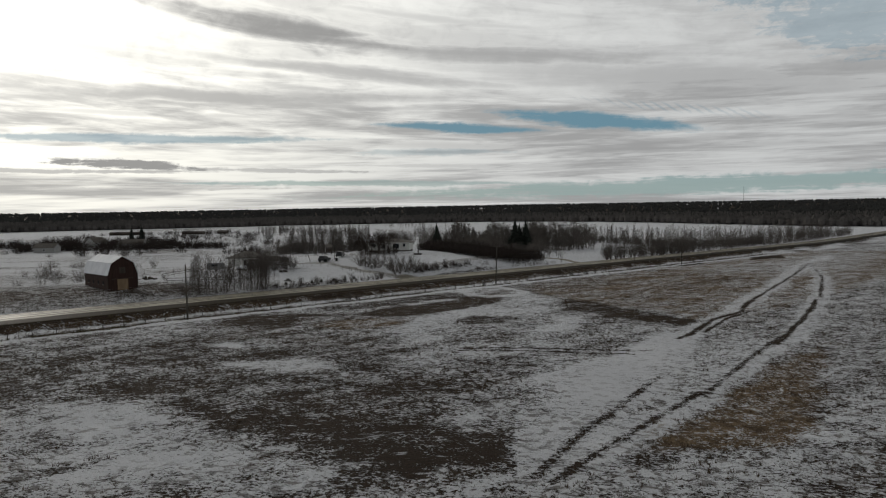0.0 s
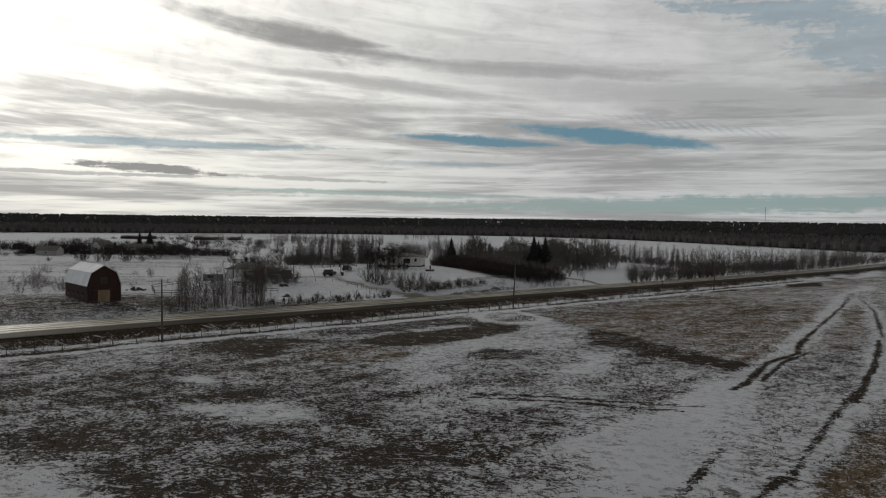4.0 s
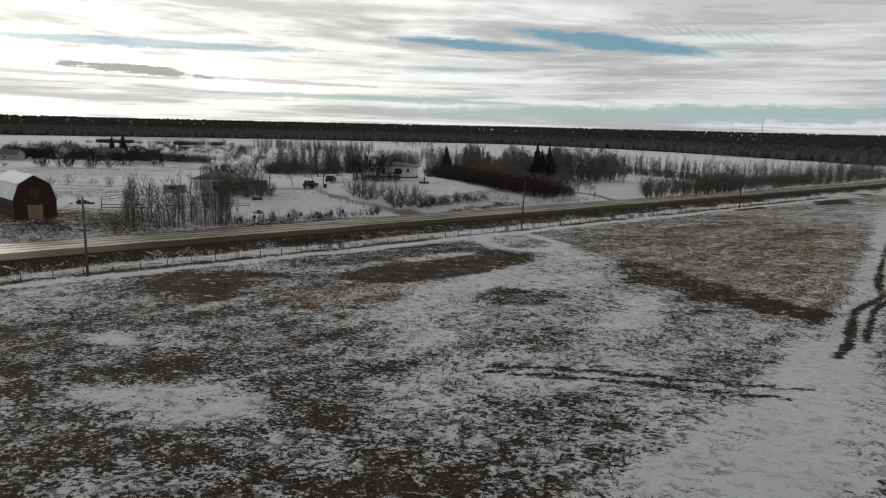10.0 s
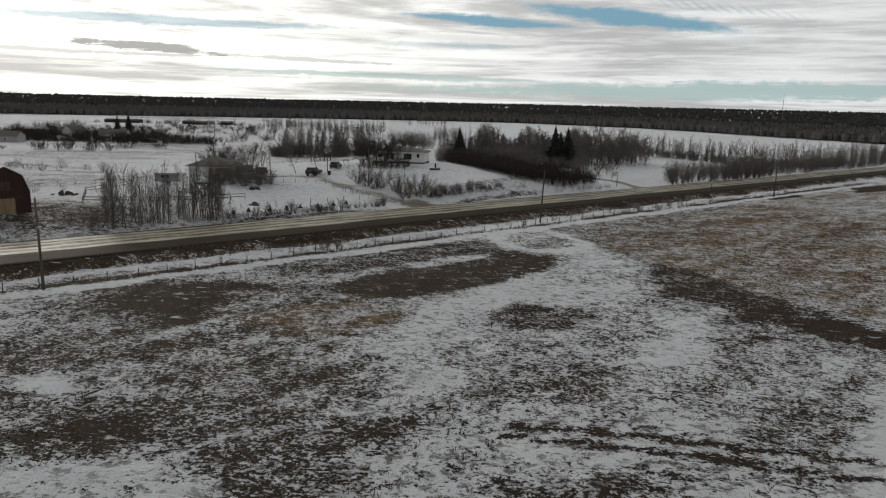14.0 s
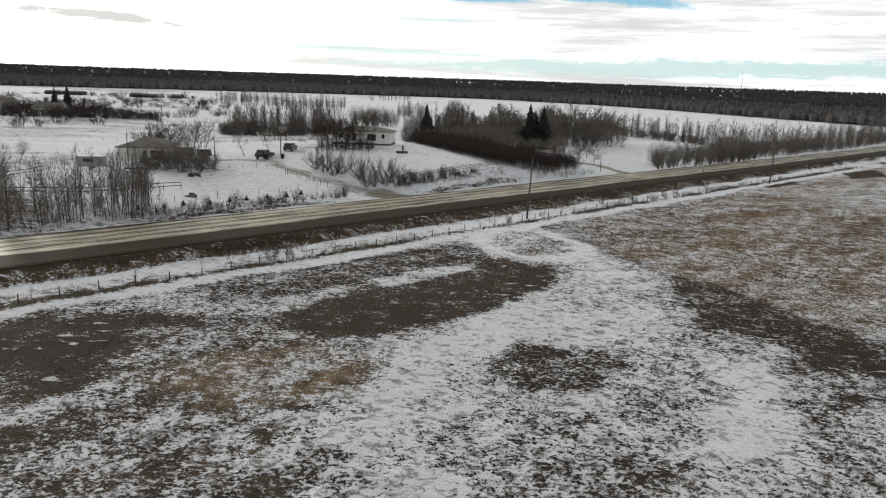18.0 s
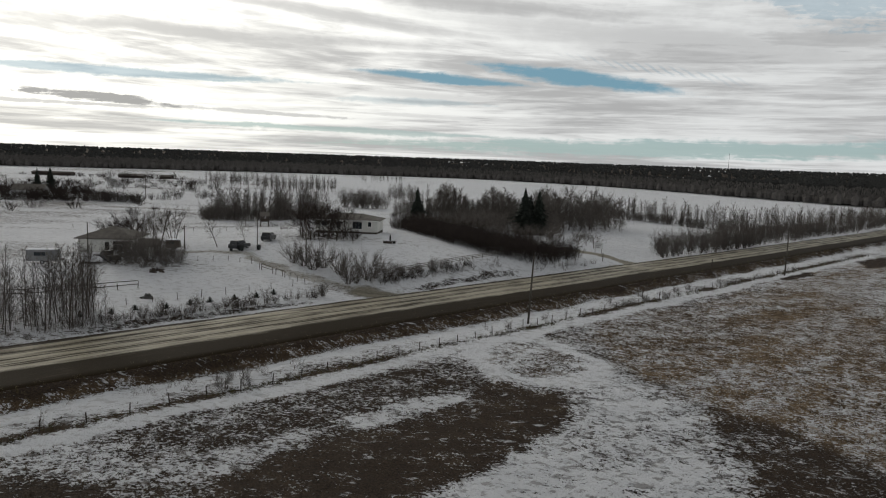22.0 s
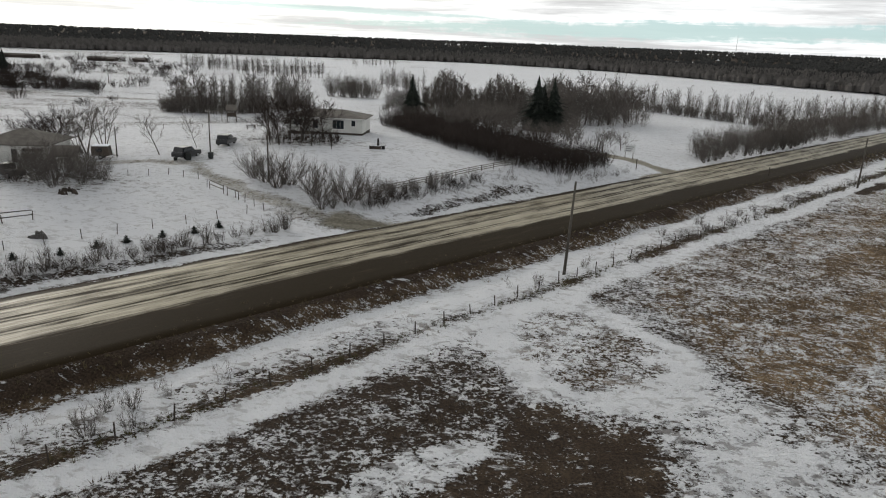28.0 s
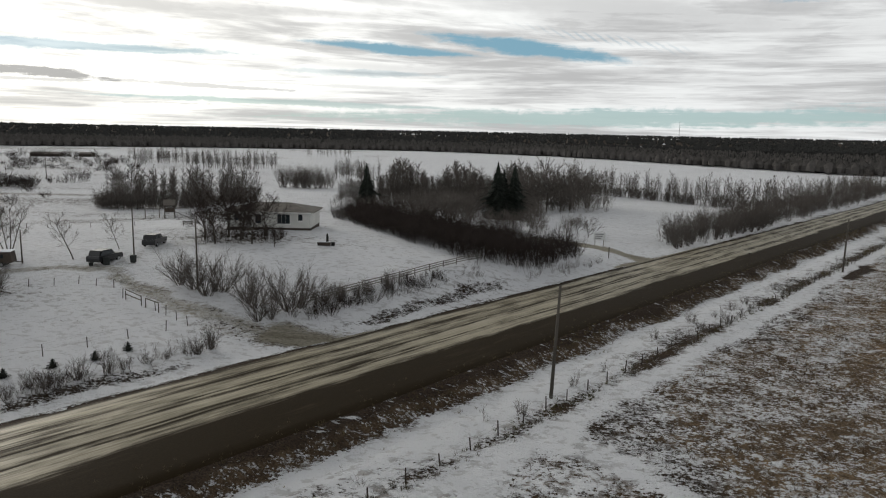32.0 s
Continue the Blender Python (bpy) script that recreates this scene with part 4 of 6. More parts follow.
pole(-43.4, 117.4, 9.0, -0.4)
pole(10.2, 172.6, 9.0, 2.2, "tall dark weathered utility pole behind the field fence", False)
pole(73.0, 228.4, 8.8, 0.5, "grey weathered wooden utility pole", False)
pole(-23.7, 202.3, 8.0, 0, "tall slim grey pole beside bare shrubs", False, 0.10)
pole(-35.3, 216.6, 6.4, 0, "slim yard pole behind a parked car", False, 0.09)
pole(-62.9, 207.6, 5.6, 0, "short yard pole in front of the garage", False, 0.10)
pole(-48.0, 213.6, 4.4, 0, "short yard pole beside a dark trailer", False, 0.09)
pole(-133.7, 416, 9.5, 0, "distant pole beside the farm track", True, 0.13)


# ---- fences ----
post_mesh = Geo().tube((0, 0, -0.3), (0, 0, 1.0), 0.055, 0.045, 6, True).mesh("post", M["dark_wood"])
thin_mesh = Geo().tube((0, 0, -0.3), (0, 0, 0.98), 0.045, 0.04, 5, True).mesh("post", M["dark_wood"])


def fence(points, step, mesh, label, rails=(), wires=(), jitter=6.0, rail_mat="grey_wood"):
    x0, y0 = points[0]
    top = thing("fence", x0, y0, 0, label, "fence", z=0)
    top.matrix_basis = Matrix.Identity(4)
    for (ax, ay), (bx, by) in zip(points, points[1:]):
        n = max(1, round(math.hypot(bx - ax, by - ay) / step))
        last = None
        for k in range(n + 1):
            x, y = ax + (bx - ax) * k / n, ay + (by - ay) * k / n
            z = gz(x, y)
            if k < n or (bx, by) == points[-1]:
                part("post", mesh, None, top, m=pose(x, y, z, rnd.uniform(-jitter, jitter), rnd.uniform(-jitter, jitter), rnd.uniform(0, 360)) @ Matrix.Diagonal((1, 1, rnd.uniform(0.85, 1.12), 1)))
            if last:
                for h in rails:
                    part("rail", Geo().tube((last[0], last[1], last[2] + h + rnd.uniform(-0.05, 0.05)), (x, y, z + h + rnd.uniform(-0.05, 0.05)), 0.06, 0.055, 5), M[rail_mat], top)
            last = (x, y, z)
        for h in wires:
            g = Geo()
            prev = None
            for k in range(n + 1):
                x, y = ax + (bx - ax) * k / n, ay + (by - ay) * k / n
                p = (x, y, gz(x, y) + h)
                if prev:
                    g.tube(prev, p, 0.006, 0.006, 3)
                prev = p
            part("wire", g, M["metal"], top)
    return top


fence([to_xy(-112, -1.7), to_xy(-40, -2.2), to_xy(0, -1.4), to_xy(60, -2.6), to_xy(150, -3.2)], 3.1, post_mesh, "wire fence on dark wooden posts along the field edge", wires=(0.35, 0.65, 0.92))
fence([to_xy(0.6, 32.4), to_xy(16, 32.3), to_xy(33.5, 33.0)], 2.9, post_mesh, "grey three-rail wooden fence along the lawn", rails=(0.35, 0.65, 0.95), jitter=2)
fence([to_xy(-82, 35.5), to_xy(-28, 35.2), to_xy(-13.5, 34.8)], 3.3, thin_mesh, "wire fence on thin posts beside young spruces", wires=(0.6, 1.1), jitter=4)
fence([to_xy(-11.2, 34.9), to_xy(-11.3, 41)], 2.2, thin_mesh, "thin posts beside the drive", jitter=4)
fence([to_xy(-11.4, 40.2), to_xy(-11.6, 42.5)], 2.3, post_mesh, "short wooden rail section beside the drive", rails=(1.05,), jitter=1)
fence([to_xy(-11.6, 43.4), to_xy(-11.8, 46.5)], 3.0, post_mesh, "wooden gate rails at the lot corner", rails=(1.0, 0.5), jitter=1)
fence([to_xy(-11.8, 47.2), to_xy(-11, 51), to_xy(-13.2, 55), to_xy(-20, 58)], 2.6, thin_mesh, "leaning thin posts round the snowy lot", jitter=7)
fence([(-66, 166), (-54, 172), (-44, 182)], 3.0, post_mesh, "dark corral fence of poles beside the barn", rails=(0.6, 1.1), rail_mat="dark_wood")
fence([(-66, 166), (-72, 178), (-70, 192)], 3.0, post_mesh, "dark corral fence of poles behind the barn", rails=(0.6, 1.1), rail_mat="dark_wood")
fence([(-104, 190), (-84, 196), (-72, 205)], 3.4, thin_mesh, "old wire fence across the snowy paddock", wires=(0.6, 1.0))
fence([(-95, 268), (-70, 262), (-48, 256)], 4.5, thin_mesh, "thin posts across the snowy pasture", wires=(0.9,))

# ---- plants ----
def sway(v, amount, r):
    return (v + Vector((r.uniform(-1, 1), r.uniform(-1, 1), r.uniform(-1, 1))) * amount).normalized()


def limb(g, a, way, length, rad, r, pieces=3, bend=0.22, lift=0.06, n=3):
    """A bent tapering limb; gives back points along it."""
    pts, w = [(Vector(a), Vector(way).normalized())], Vector(way).normalized()
    for k in range(pieces):
        w = sway(w, bend, r)
        w.z += lift
        w.normalize()
        p = pts[-1][0] + w * (length / pieces)
        g.tube(pts[-1][0], p, rad * (1 - 0.75 * k / pieces), 0 if k == pieces - 1 and n == 3 else rad * (1 - 0.75 * (k + 1) / pieces), n)
        pts.append((p, w))
    return pts


def at(pts, f):
    """A place and a way along a limb, f from 0 to 1."""
    k = min(len(pts) - 2, int(f * (len(pts) - 1)))
    u = f * (len(pts) - 1) - k
    return pts[k][0].lerp(pts[k + 1][0], u), pts[k + 1][1]


def sprig(g, a, way, length, rad, r):
    """The thinnest twig, one sliver."""
    w = Vector(way).normalized()
    side = w.cross(Vector((r.uniform(-1, 1), r.uniform(-1, 1), r.uniform(-1, 1))))
    if side.length > 1e-3:
        side = side.normalized() * rad
        g.face(a - side, a + side, a + w * length)


def spray(g, a, way, length, rad, r, kids, tips, spread=0.6, lift=0.05, pieces=2, tip=0.009):
    """A branch with side twigs that end in sprigs."""
    pts = limb(g, a, way, length, rad, r, pieces, 0.2, lift)
    for _ in range(kids):
        p, w = at(pts, r.uniform(0.15, 1.0))
        w = sway(w, spread, r)
        L = length * r.uniform(0.28, 0.55)
        sub = limb(g, p, w, L, max(tip * 0.9, rad * 0.5), r, 1, 0.12, lift)
        for _ in range(tips):
            q, v = at(sub, r.uniform(0.2, 1.0))
            v = sway(v, spread, r)
            v.z += lift
            sprig(g, q, v, L * r.uniform(0.5, 0.95), tip, r)
    return pts


def bare_tree(name, h, seed, label, category="tree", group="", style="round", bark="bark", twig="twig", full=True, fat=1.0):
    """Trunk and a crown of limbs and twigs."""
    top = thing(name, 0, 0, 0, label, category, group)
    trunk, crown = tree_geo(h, seed, style, full, fat)
    part("trunk", trunk, M[bark], top, smooth=True)
    part("crown", crown, M[twig], top)
    return top


def tree_geo(h, seed, style="round", full=True, fat=1.0):
    r = random.Random(seed)
    trunk, crown = Geo(), Geo()
    if style == "slim":
        pts = limb(trunk, (0, 0, 0), (r.uniform(-0.05, 0.05), r.uniform(-0.05, 0.05), 1), h * 0.97, h * 0.006 + 0.01, r, 6, 0.035, 0.05, 5)
        n = 30 if full else 20
        for k in range(n):
            f = 0.16 + 0.82 * (k + r.random()) / n
            p, w = at(pts, f)
            t = k * 2.4 + r.random()
            spray(crown, p, (math.cos(t) * 0.75, math.sin(t) * 0.75, 1), h * r.uniform(0.13, 0.26) * (1.25 - 0.75 * f), 0.014 * fat, r, 5 if full else 4, 5 if full else 4, 0.5, 0.1, 2, 0.009 * fat)
        return trunk, crown
    if style == "round":
        stems = [(Vector((0, 0, 0)), Vector((r.uniform(-0.12, 0.12), r.uniform(-0.12, 0.12), 1)), h * 0.5, h * 0.02)]
        n_main, span, first = 15, 0.52, 0.22
    elif style == "open":
        stems = [(Vector((0, 0, 0)), Vector((0.2, 0.05, 1)), h * 0.8, h * 0.012)]
        n_main, span, first = 11, 0.34, 0.3
    else:  # several stems from one root
        k = r.randint(4, 5)
        stems = [(Vector((r.uniform(-0.3, 0.3), r.uniform(-0.3, 0.3), 0)), Vector((math.cos(6.28 * i / k + r.random()) * 0.32, math.sin(6.28 * i / k + r.random()) * 0.32, 1)), h * 0.8, h * 0.011) for i in range(k)]
        n_main, span, first = 9, 0.26, 0.35
    for a, w, length, rad in stems:
        pts = limb(trunk, a, w, length, rad, r, 6, 0.09, 0.06, 6)
        for k in range(n_main):
            f = first + (1 - first) * k / n_main
            p, v = at(pts, f)
            t = k * 2.4 + r.random()
            out = sway(Vector((math.cos(t), math.sin(t), 0.35 + 0.9 * f)), 0.2, r)
            L = h * span * r.uniform(0.75, 1.1) * (1.15 - 0.45 * f)
            main = limb(crown, p, out, L, rad * 0.33, r, 4, 0.2, 0.06)
            for _ in range(7):
                q, v2 = at(main, r.uniform(0.2, 1.0))
                spray(crown, q, sway(v2, 0.65, r), L * r.uniform(0.3, 0.55), max(0.016, rad * 0.16), r, 4, 4, 0.6, tip=0.009 * fat)
    return trunk, crown


def shrub_geo(h, seed, stems=16, kids=9, wide=0.55, rad=0.016, base=0.35, tips=4, tip=0.008):
    r = random.Random(seed)
    g = Geo()
    for i in range(stems):
        t = 6.283 * r.random()
        out = r.uniform(0.05, wide)
        a = Vector((math.cos(t) * base * r.random(), math.sin(t) * base * r.random(), -0.05))
        pts = limb(g, a, (math.cos(t) * out, math.sin(t) * out, 1), h * r.uniform(0.65, 1.0), rad, r, 3, 0.12, 0.05)
        for _ in range(kids):
            p, w = at(pts, r.uniform(0.12, 1.0))
            L = h * r.uniform(0.16, 0.36)
            sub = limb(g, p, sway(w, 0.5, r), L, rad * 0.5, r, 1, 0.2, 0.05)
            for _ in range(tips):
                q, v = at(sub, r.uniform(0.15, 1.0))
                sprig(g, q, sway(v, 0.6, r), L * r.uniform(0.45, 0.95), tip, r)
    return g


def shrub(name, h, seed, label, category="shrub", group="", twig="twig", **kw):
    top = thing(name, 0, 0, 0, label, category, group)
    r = random.Random(seed + 99)
    base = Geo()
    for i in range(5):
        limb(base, (r.uniform(-0.25, 0.25), r.uniform(-0.25, 0.25), -0.1), (r.uniform(-0.5, 0.5), r.uniform(-0.5, 0.5), 1), h * 0.45, 0.045, r, 3, 0.2, 0.05, 4)
    part("stem", base, M["bark"], top)
    part("crown", shrub_geo(h, seed, **kw), M[twig], top)
    return top


def spruce_geo(h, seed, rows=17, wide=0.24):
    """Whorls of drooping branches, each a ragged fan of sprays."""
    r = random.Random(seed)
    g = Geo()
    for i in range(rows):
        f = i / rows
        z, rr = h * (0.05 + 0.9 * f), h * wide * (1 - f ** 1.7) * 0.62 * r.uniform(0.75, 1.2) + 0.03
        n = 11
        ring = [(math.cos(6.283 * k / n) * rr * (0.75 + 0.5 * (k % 2)) * r.uniform(0.8, 1.2), math.sin(6.283 * k / n) * rr * (0.75 + 0.5 * (k % 2)) * r.uniform(0.8, 1.2), z - rr * r.uniform(0.1, 0.35)) for k in range(n)]
        for k in range(n):
            g.face(ring[k], ring[(k + 1) % n], (0, 0, z + h * 2.1 / rows))
    for i in range(rows):
        f = (i + 0.4) / rows
        z = h * (0.06 + 0.92 * f)
        reach = h * wide * (1 - f ** 1.7) * (1 if f > 0.12 else 0.8) + 0.12
        n = max(5, int(13 * (1 - f) + 4))
        for k in range(n):
            t = 6.283 * (k + r.random()) / n
            L = reach * r.uniform(0.5, 1.45)
            c, s = math.cos(t), math.sin(t)
            tip = Vector((c * L, s * L, z - L * r.uniform(0.18, 0.42) + 0.1))
            root = Vector((0, 0, z + 0.08 * h / rows))
            side = Vector((-s, c, 0))
            for j in range(4):
                u = 0.35 + 0.22 * j
                p = root.lerp(tip, u)
                wdt = L * 0.22 * (1.15 - u) + 0.05
                for sg in (-1, 1):
                    q = p + side * sg * wdt * r.uniform(0.8, 1.5) + Vector((c, s, 0)) * L * 0.16 + Vector((0, 0, -0.10 * L * r.random() - 0.04))
                    g.face(p, root.lerp(tip, max(0, u - 0.22)), q)
            g.face(root.lerp(tip, 0.6) + side * 0.06 * L, tip, root.lerp(tip, 0.6) - side * 0.06 * L)
    return g


def spruce(x, y, h, seed, label, wide=0.24, group="spruces", rows=17):
    top = thing("spruce_tree", x, y, rnd.uniform(0, 360), label, "spruce tree", group, sink=0.1)
    part("trunk", Geo().tube((0, 0, 0), (0, 0, h * 0.98), h * 0.016 + 0.02, 0.015, 6), M["bark"], top)
    part("crown", spruce_geo(h, seed, rows, wide), M["needle"], top)
    return top


def place(src_list, spots, size=(0.85, 1.15), lean=2.0):
    """Moves the first of each kind to its place and copies the rest."""
    used = set()
    for x, y, *k in spots:
        src = rnd.choice(src_list)
        s = (k[0] if k else 1.0) * rnd.uniform(*size)
        if src.name not in used and src.get("free", 1):
            used.add(src.name)
            src["free"] = 0
            ob = src
            ob.matrix_basis = pose(x, y, gz(x, y) - 0.08, rnd.uniform(-lean, lean), rnd.uniform(-lean, lean), rnd.uniform(0, 360))
            ob.scale = (s, s, s)
        else:
            m = pose(x, y, gz(x, y) - 0.08, rnd.uniform(-lean, lean), rnd.uniform(-lean, lean), rnd.uniform(0, 360))
            ob = copy_thing(src, m)
            ob.scale = (s, s, s)
    for src in src_list:
        if src.get("free", 1):
            for o in (*src.children_recursive, src):
                bpy.data.objects.remove(o)


def scatter(n, inside, gap=1.5, box=(-100, 100, 0, 400)):
    """Spots in a region, no nearer to each other than gap."""
    out, tries = [], 0
    while len(out) < n and tries < n * 200:
        tries += 1
        p = (rnd.uniform(box[0], box[1]), rnd.uniform(box[2], box[3]))
        if inside(*p) and all((p[0] - q[0]) ** 2 + (p[1] - q[1]) ** 2 > gap * gap for q in out):
            out.append(p)
    return out


def along(pts, step, wobble=0.5):
    out = []
    for (ax, ay), (bx, by) in zip(pts, pts[1:]):
        n = max(1, int(math.hypot(bx - ax, by - ay) / step))
        out += [(ax + (bx - ax) * (k + rnd.random()) / n + rnd.uniform(-wobble, wobble), ay + (by - ay) * (k + rnd.random()) / n + rnd.uniform(-wobble, wobble)) for k in range(n)]
    return out


def joined(name, geos, spots, mat, label, size=(0.8, 1.2)):
    """Many turned and scaled copies of a few forms, in one mesh of stuff."""
    V, F, base = [], [], 0
    forms = []
    for g in geos:
        tri = []
        for f in g.f:
            tri += [(f[0], f[i], f[i + 1]) for i in range(1, len(f) - 1)]
        forms.append((np.array(g.v), np.array(tri)))
    for x, y, *k in spots:
        v, f = rnd.choice(forms)
        s, t = (k[0] if k else 1.0) * rnd.uniform(*size), rnd.uniform(0, 6.283)
        c, q = math.cos(t) * s, math.sin(t) * s
        V.append(np.stack([v[:, 0] * c - v[:, 1] * q + x, v[:, 0] * q + v[:, 1] * c + y, v[:, 2] * s * rnd.uniform(0.9, 1.1) + gz(x, y) - 0.1], -1))
        F.append(f + base)
        base += len(v)
    return tagged(new(name, mesh_from(name, np.concatenate(V), np.concatenate(F), mat)), label, name.replace("_", " "), kind="stuff")


def merged(trunk, crown):
    n = len(trunk.v)
    g = Geo()
    g.v, g.f = trunk.v + crown.v, trunk.f + [tuple(i + n for i in f) for f in crown.f]
    return g


def dome(h, r, n, seed):
    q = random.Random(seed)
    g = Geo()
    rings = []
    for z, w in ((0.15, 0.85), (0.62, 1.0)):
        rings.append([(math.cos(6.283 * k / n) * r * w * q.uniform(0.75, 1.2), math.sin(6.283 * k / n) * r * w * q.uniform(0.75, 1.2), h * (z + q.uniform(-0.06, 0.06))) for k in range(n)])
    for lo, hi in zip(rings, rings[1:]):
        for k in range(n):
            g.face(lo[k], lo[(k + 1) % n], hi[(k + 1) % n], hi[k])
    for k in range(n):
        g.face(rings[1][k], rings[1][(k + 1) % n], (0, 0, h * q.uniform(0.92, 1.05)))
    return g


# aspens between the barn and the lot
aspens = [bare_tree("aspen_tree", 8.0, 100 + k, "slim bare aspen with a pale grey trunk", "aspen tree", "aspens beside the road", "slim", "bark") for k in range(4)]
place(aspens, scatter(84, lambda x, y: 27.3 < to_sd(x, y)[1] < 35.5 and -62.5 < to_sd(x, y)[0] < -42.5 and fbm(np.array([x / 3.5]), np.array([y / 3.5]), 19)[0] > 0.46, 0.5, (-64, -34, 140, 170)), (0.45, 1.12), 4)
joined("aspen_saplings", [shrub_geo(2.6, 105 + k, 9, 4, 0.25, 0.016, 0.9) for k in range(3)], scatter(70, lambda x, y: 26.8 < to_sd(x, y)[1] < 36 and -65.5 < to_sd(x, y)[0] < -42, 0.8, (-65, -33, 139, 170)), M["twig"], "dense saplings between the aspen stems", (0.5, 1.1))
# shelterbelt behind the yard
belt = [bare_tree("poplar_tree", 10.0, 120 + k, "tall bare poplar in a shelterbelt row", "poplar tree", "shelterbelt poplars", "slim", fat=2.8) for k in range(3)]
place(belt, along([(-70, 306), (-52, 307), (-46, 322), (-40, 335)], 0.75, 2.4) + along([(-68, 302), (-52, 303)], 0.9, 1.6), (0.7, 1.08), 2)
joined("shelterbelt_scrub", [shrub_geo(3.6 + 0.7 * k, 330 + k, 14, 7, 0.5, 0.026, 0.9, tips=3, tip=0.028) for k in range(3)], along([(-74, 309), (-62, 306)], 0.28, 2.6) + along([(-62, 306), (-52, 306), (-40, 333)], 0.42, 2.4), M["twig"], "dense bare scrub under the shelterbelt", (0.6, 1.15))
# far clumps out in the fields
thin = [merged(*tree_geo(10.0, 140 + k, "slim", False, 3.4)) for k in range(3)]
joined("field_poplars", thin, along([(-150, 568), (-122, 571)], 0.5, 4) + along([(-110, 538), (-84, 526), (-62, 536)], 0.5, 4) + along([(-22, 466), (-4, 424)], 0.9, 3) + along([(-60, 700), (-20, 720)], 2, 5), M["twig"], "bare poplar clumps out on the far fields", (0.6, 1.05))
place([shrub("willow_bush", 8.0, 150 + k, "dense bare willow bush on the snow", "bush", "island bushes", stems=17, kids=11, wide=0.4, base=0.8, rad=0.024, tip=0.017) for k in range(2)],
      scatter(26, lambda x, y: ((x + 31) / 11) ** 2 + ((y - 398) / 4) ** 2 < 1, 1.5, (-44, -18, 392, 404)), (0.6, 1.0))
# trees between the house and the spruces
def open_way(x, y):
    return abs(x + 3.5 - (y - 122) * 0.182) > 6.5 or y > 297


copse = [bare_tree("bare_tree", 9.0, 160 + k, "bare grey-brown deciduous tree in a copse", "tree", "copse trees", "round", fat=2.4) for k in range(3)]
copse_slim = [bare_tree("poplar_tree", 10.2, 170 + k, "slim bare poplar in the copse", "poplar tree", "copse trees", "slim", fat=3.0) for k in range(3)]
place(copse_slim, [(x, y, (0.85 + 0.5 * math.sin(x / 5.5 + 0.6) ** 2) * float(0.5 + 0.5 * sm(-14, 2, x))) for x, y in scatter(190, lambda x, y: -14 < x < 44 and 322 < y < 344 + 0.2 * x, 1.2, (-16, 46, 318, 354))], (0.75, 1.05))
place(copse, scatter(44, lambda x, y: open_way(x, y) and 266 < y < 326 and x > -6 and 8 < x - (y - 262) * 0.28 + 8 < 36, 2.8, (-8, 46, 256, 326)) + [(41, 317, 2.2), (46, 322, 2.3), (56, 332, 2.2), (62, 336, 2.0), (38, 312, 1.9), (50, 338, 2.3), (45, 328, 2.2), (54, 326, 2.1), (39, 321, 1.9), (59, 342, 2.0), (65, 342, 1.7), (50, 322, 1.8)], (0.6, 0.92))
joined("copse_brush", [shrub_geo(5.2 + 1.1 * k, 175 + k, 14, 8, 0.45, 0.026, 1.0, tips=3, tip=0.028) for k in range(3)],
       [(x, y, float(0.45 + 0.55 * sm(-14, 6, x))) for x, y in scatter(150, lambda x, y: -16 < x < 66 and 318 < y < 350 + 0.2 * x, 1.8, (-18, 68, 314, 360))] + [(x, y, 0.62) for x, y in scatter(75, lambda x, y: open_way(x, y) and 260 < y < 318 and -8 < x < 40 + (y - 300) * 0.2, 2.4, (-10, 44, 258, 320))], M["twig"], "leafless brush filling the copse", (0.6, 1.1))
# orchard-like low trees on the snow
place([bare_tree("fruit_tree", 5.4, 180 + k, "low bare fruit tree with crooked limbs", "fruit tree", "fruit trees", "round", twig="twig") for k in range(2)],
      scatter(24, lambda x, y: 250 < y < 292 and 0 < x < 40 and y > 240 + 0.5 * abs(x - 20), 3.4, (0, 40, 246, 294)), (0.75, 1.1))
# by the house and the yard
place([bare_tree("bare_tree", 6.6, 190 + k, "spreading bare tree in front of the house", "tree", "yard trees", "round", twig="twig_red", fat=1.6) for k in range(3)],
      [(-26.2, 223, 1.2), (-23.0, 226.5, 1.25), (-28.5, 227, 1.2), (-25.5, 229, 1.3), (-21.0, 222.5, 0.95), (-17.6, 220.6, 0.5), (-30, 233, 0.8), (-20, 229, 1.1), (-23, 225, 1.1)], (0.95, 1.05))
joined("yard_scrub", [shrub_geo(2.2, 195 + k, 14, 6, 0.7, 0.02, 0.9) for k in range(2)], scatter(26, lambda x, y: ((x + 24) / 8) ** 2 + ((y - 226.5) / 4.5) ** 2 < 1, 1.1, (-33, -15, 221, 232)), M["twig_red"], "low scrub beneath the trees by the house", (0.5, 1.1))
place([bare_tree("bare_tree", 8.4, 200 + k, "tall bare tree with several stems in the yard", "tree", "yard trees", "multi") for k in range(2)],
      [(-53.6, 216.0), (-51.6, 217.5, 1.05), (-55.8, 218.4, 0.9)], (0.95, 1.05))
place([bare_tree("bare_tree", 7.0, 210 + k, "slender bare tree with a bent trunk on the snow", "tree", "yard trees", "open") for k in range(2)], [(-42.5, 215.4, 0.95), (-38.6, 220.8, 0.8)], (0.95, 1.05), 6)
place([bare_tree("bare_tree", 6.5, 220 + k, "broad dense bare tree behind the garage", "tree", "yard trees", "round", twig="twig_red", fat=1.6) for k in range(2)], [(-62.5, 221.5, 1.2), (-59.5, 219.9, 1.05), (-65, 224, 0.9), (-61.5, 225, 1.15), (-64.5, 221, 1.0)], (0.95, 1.05))
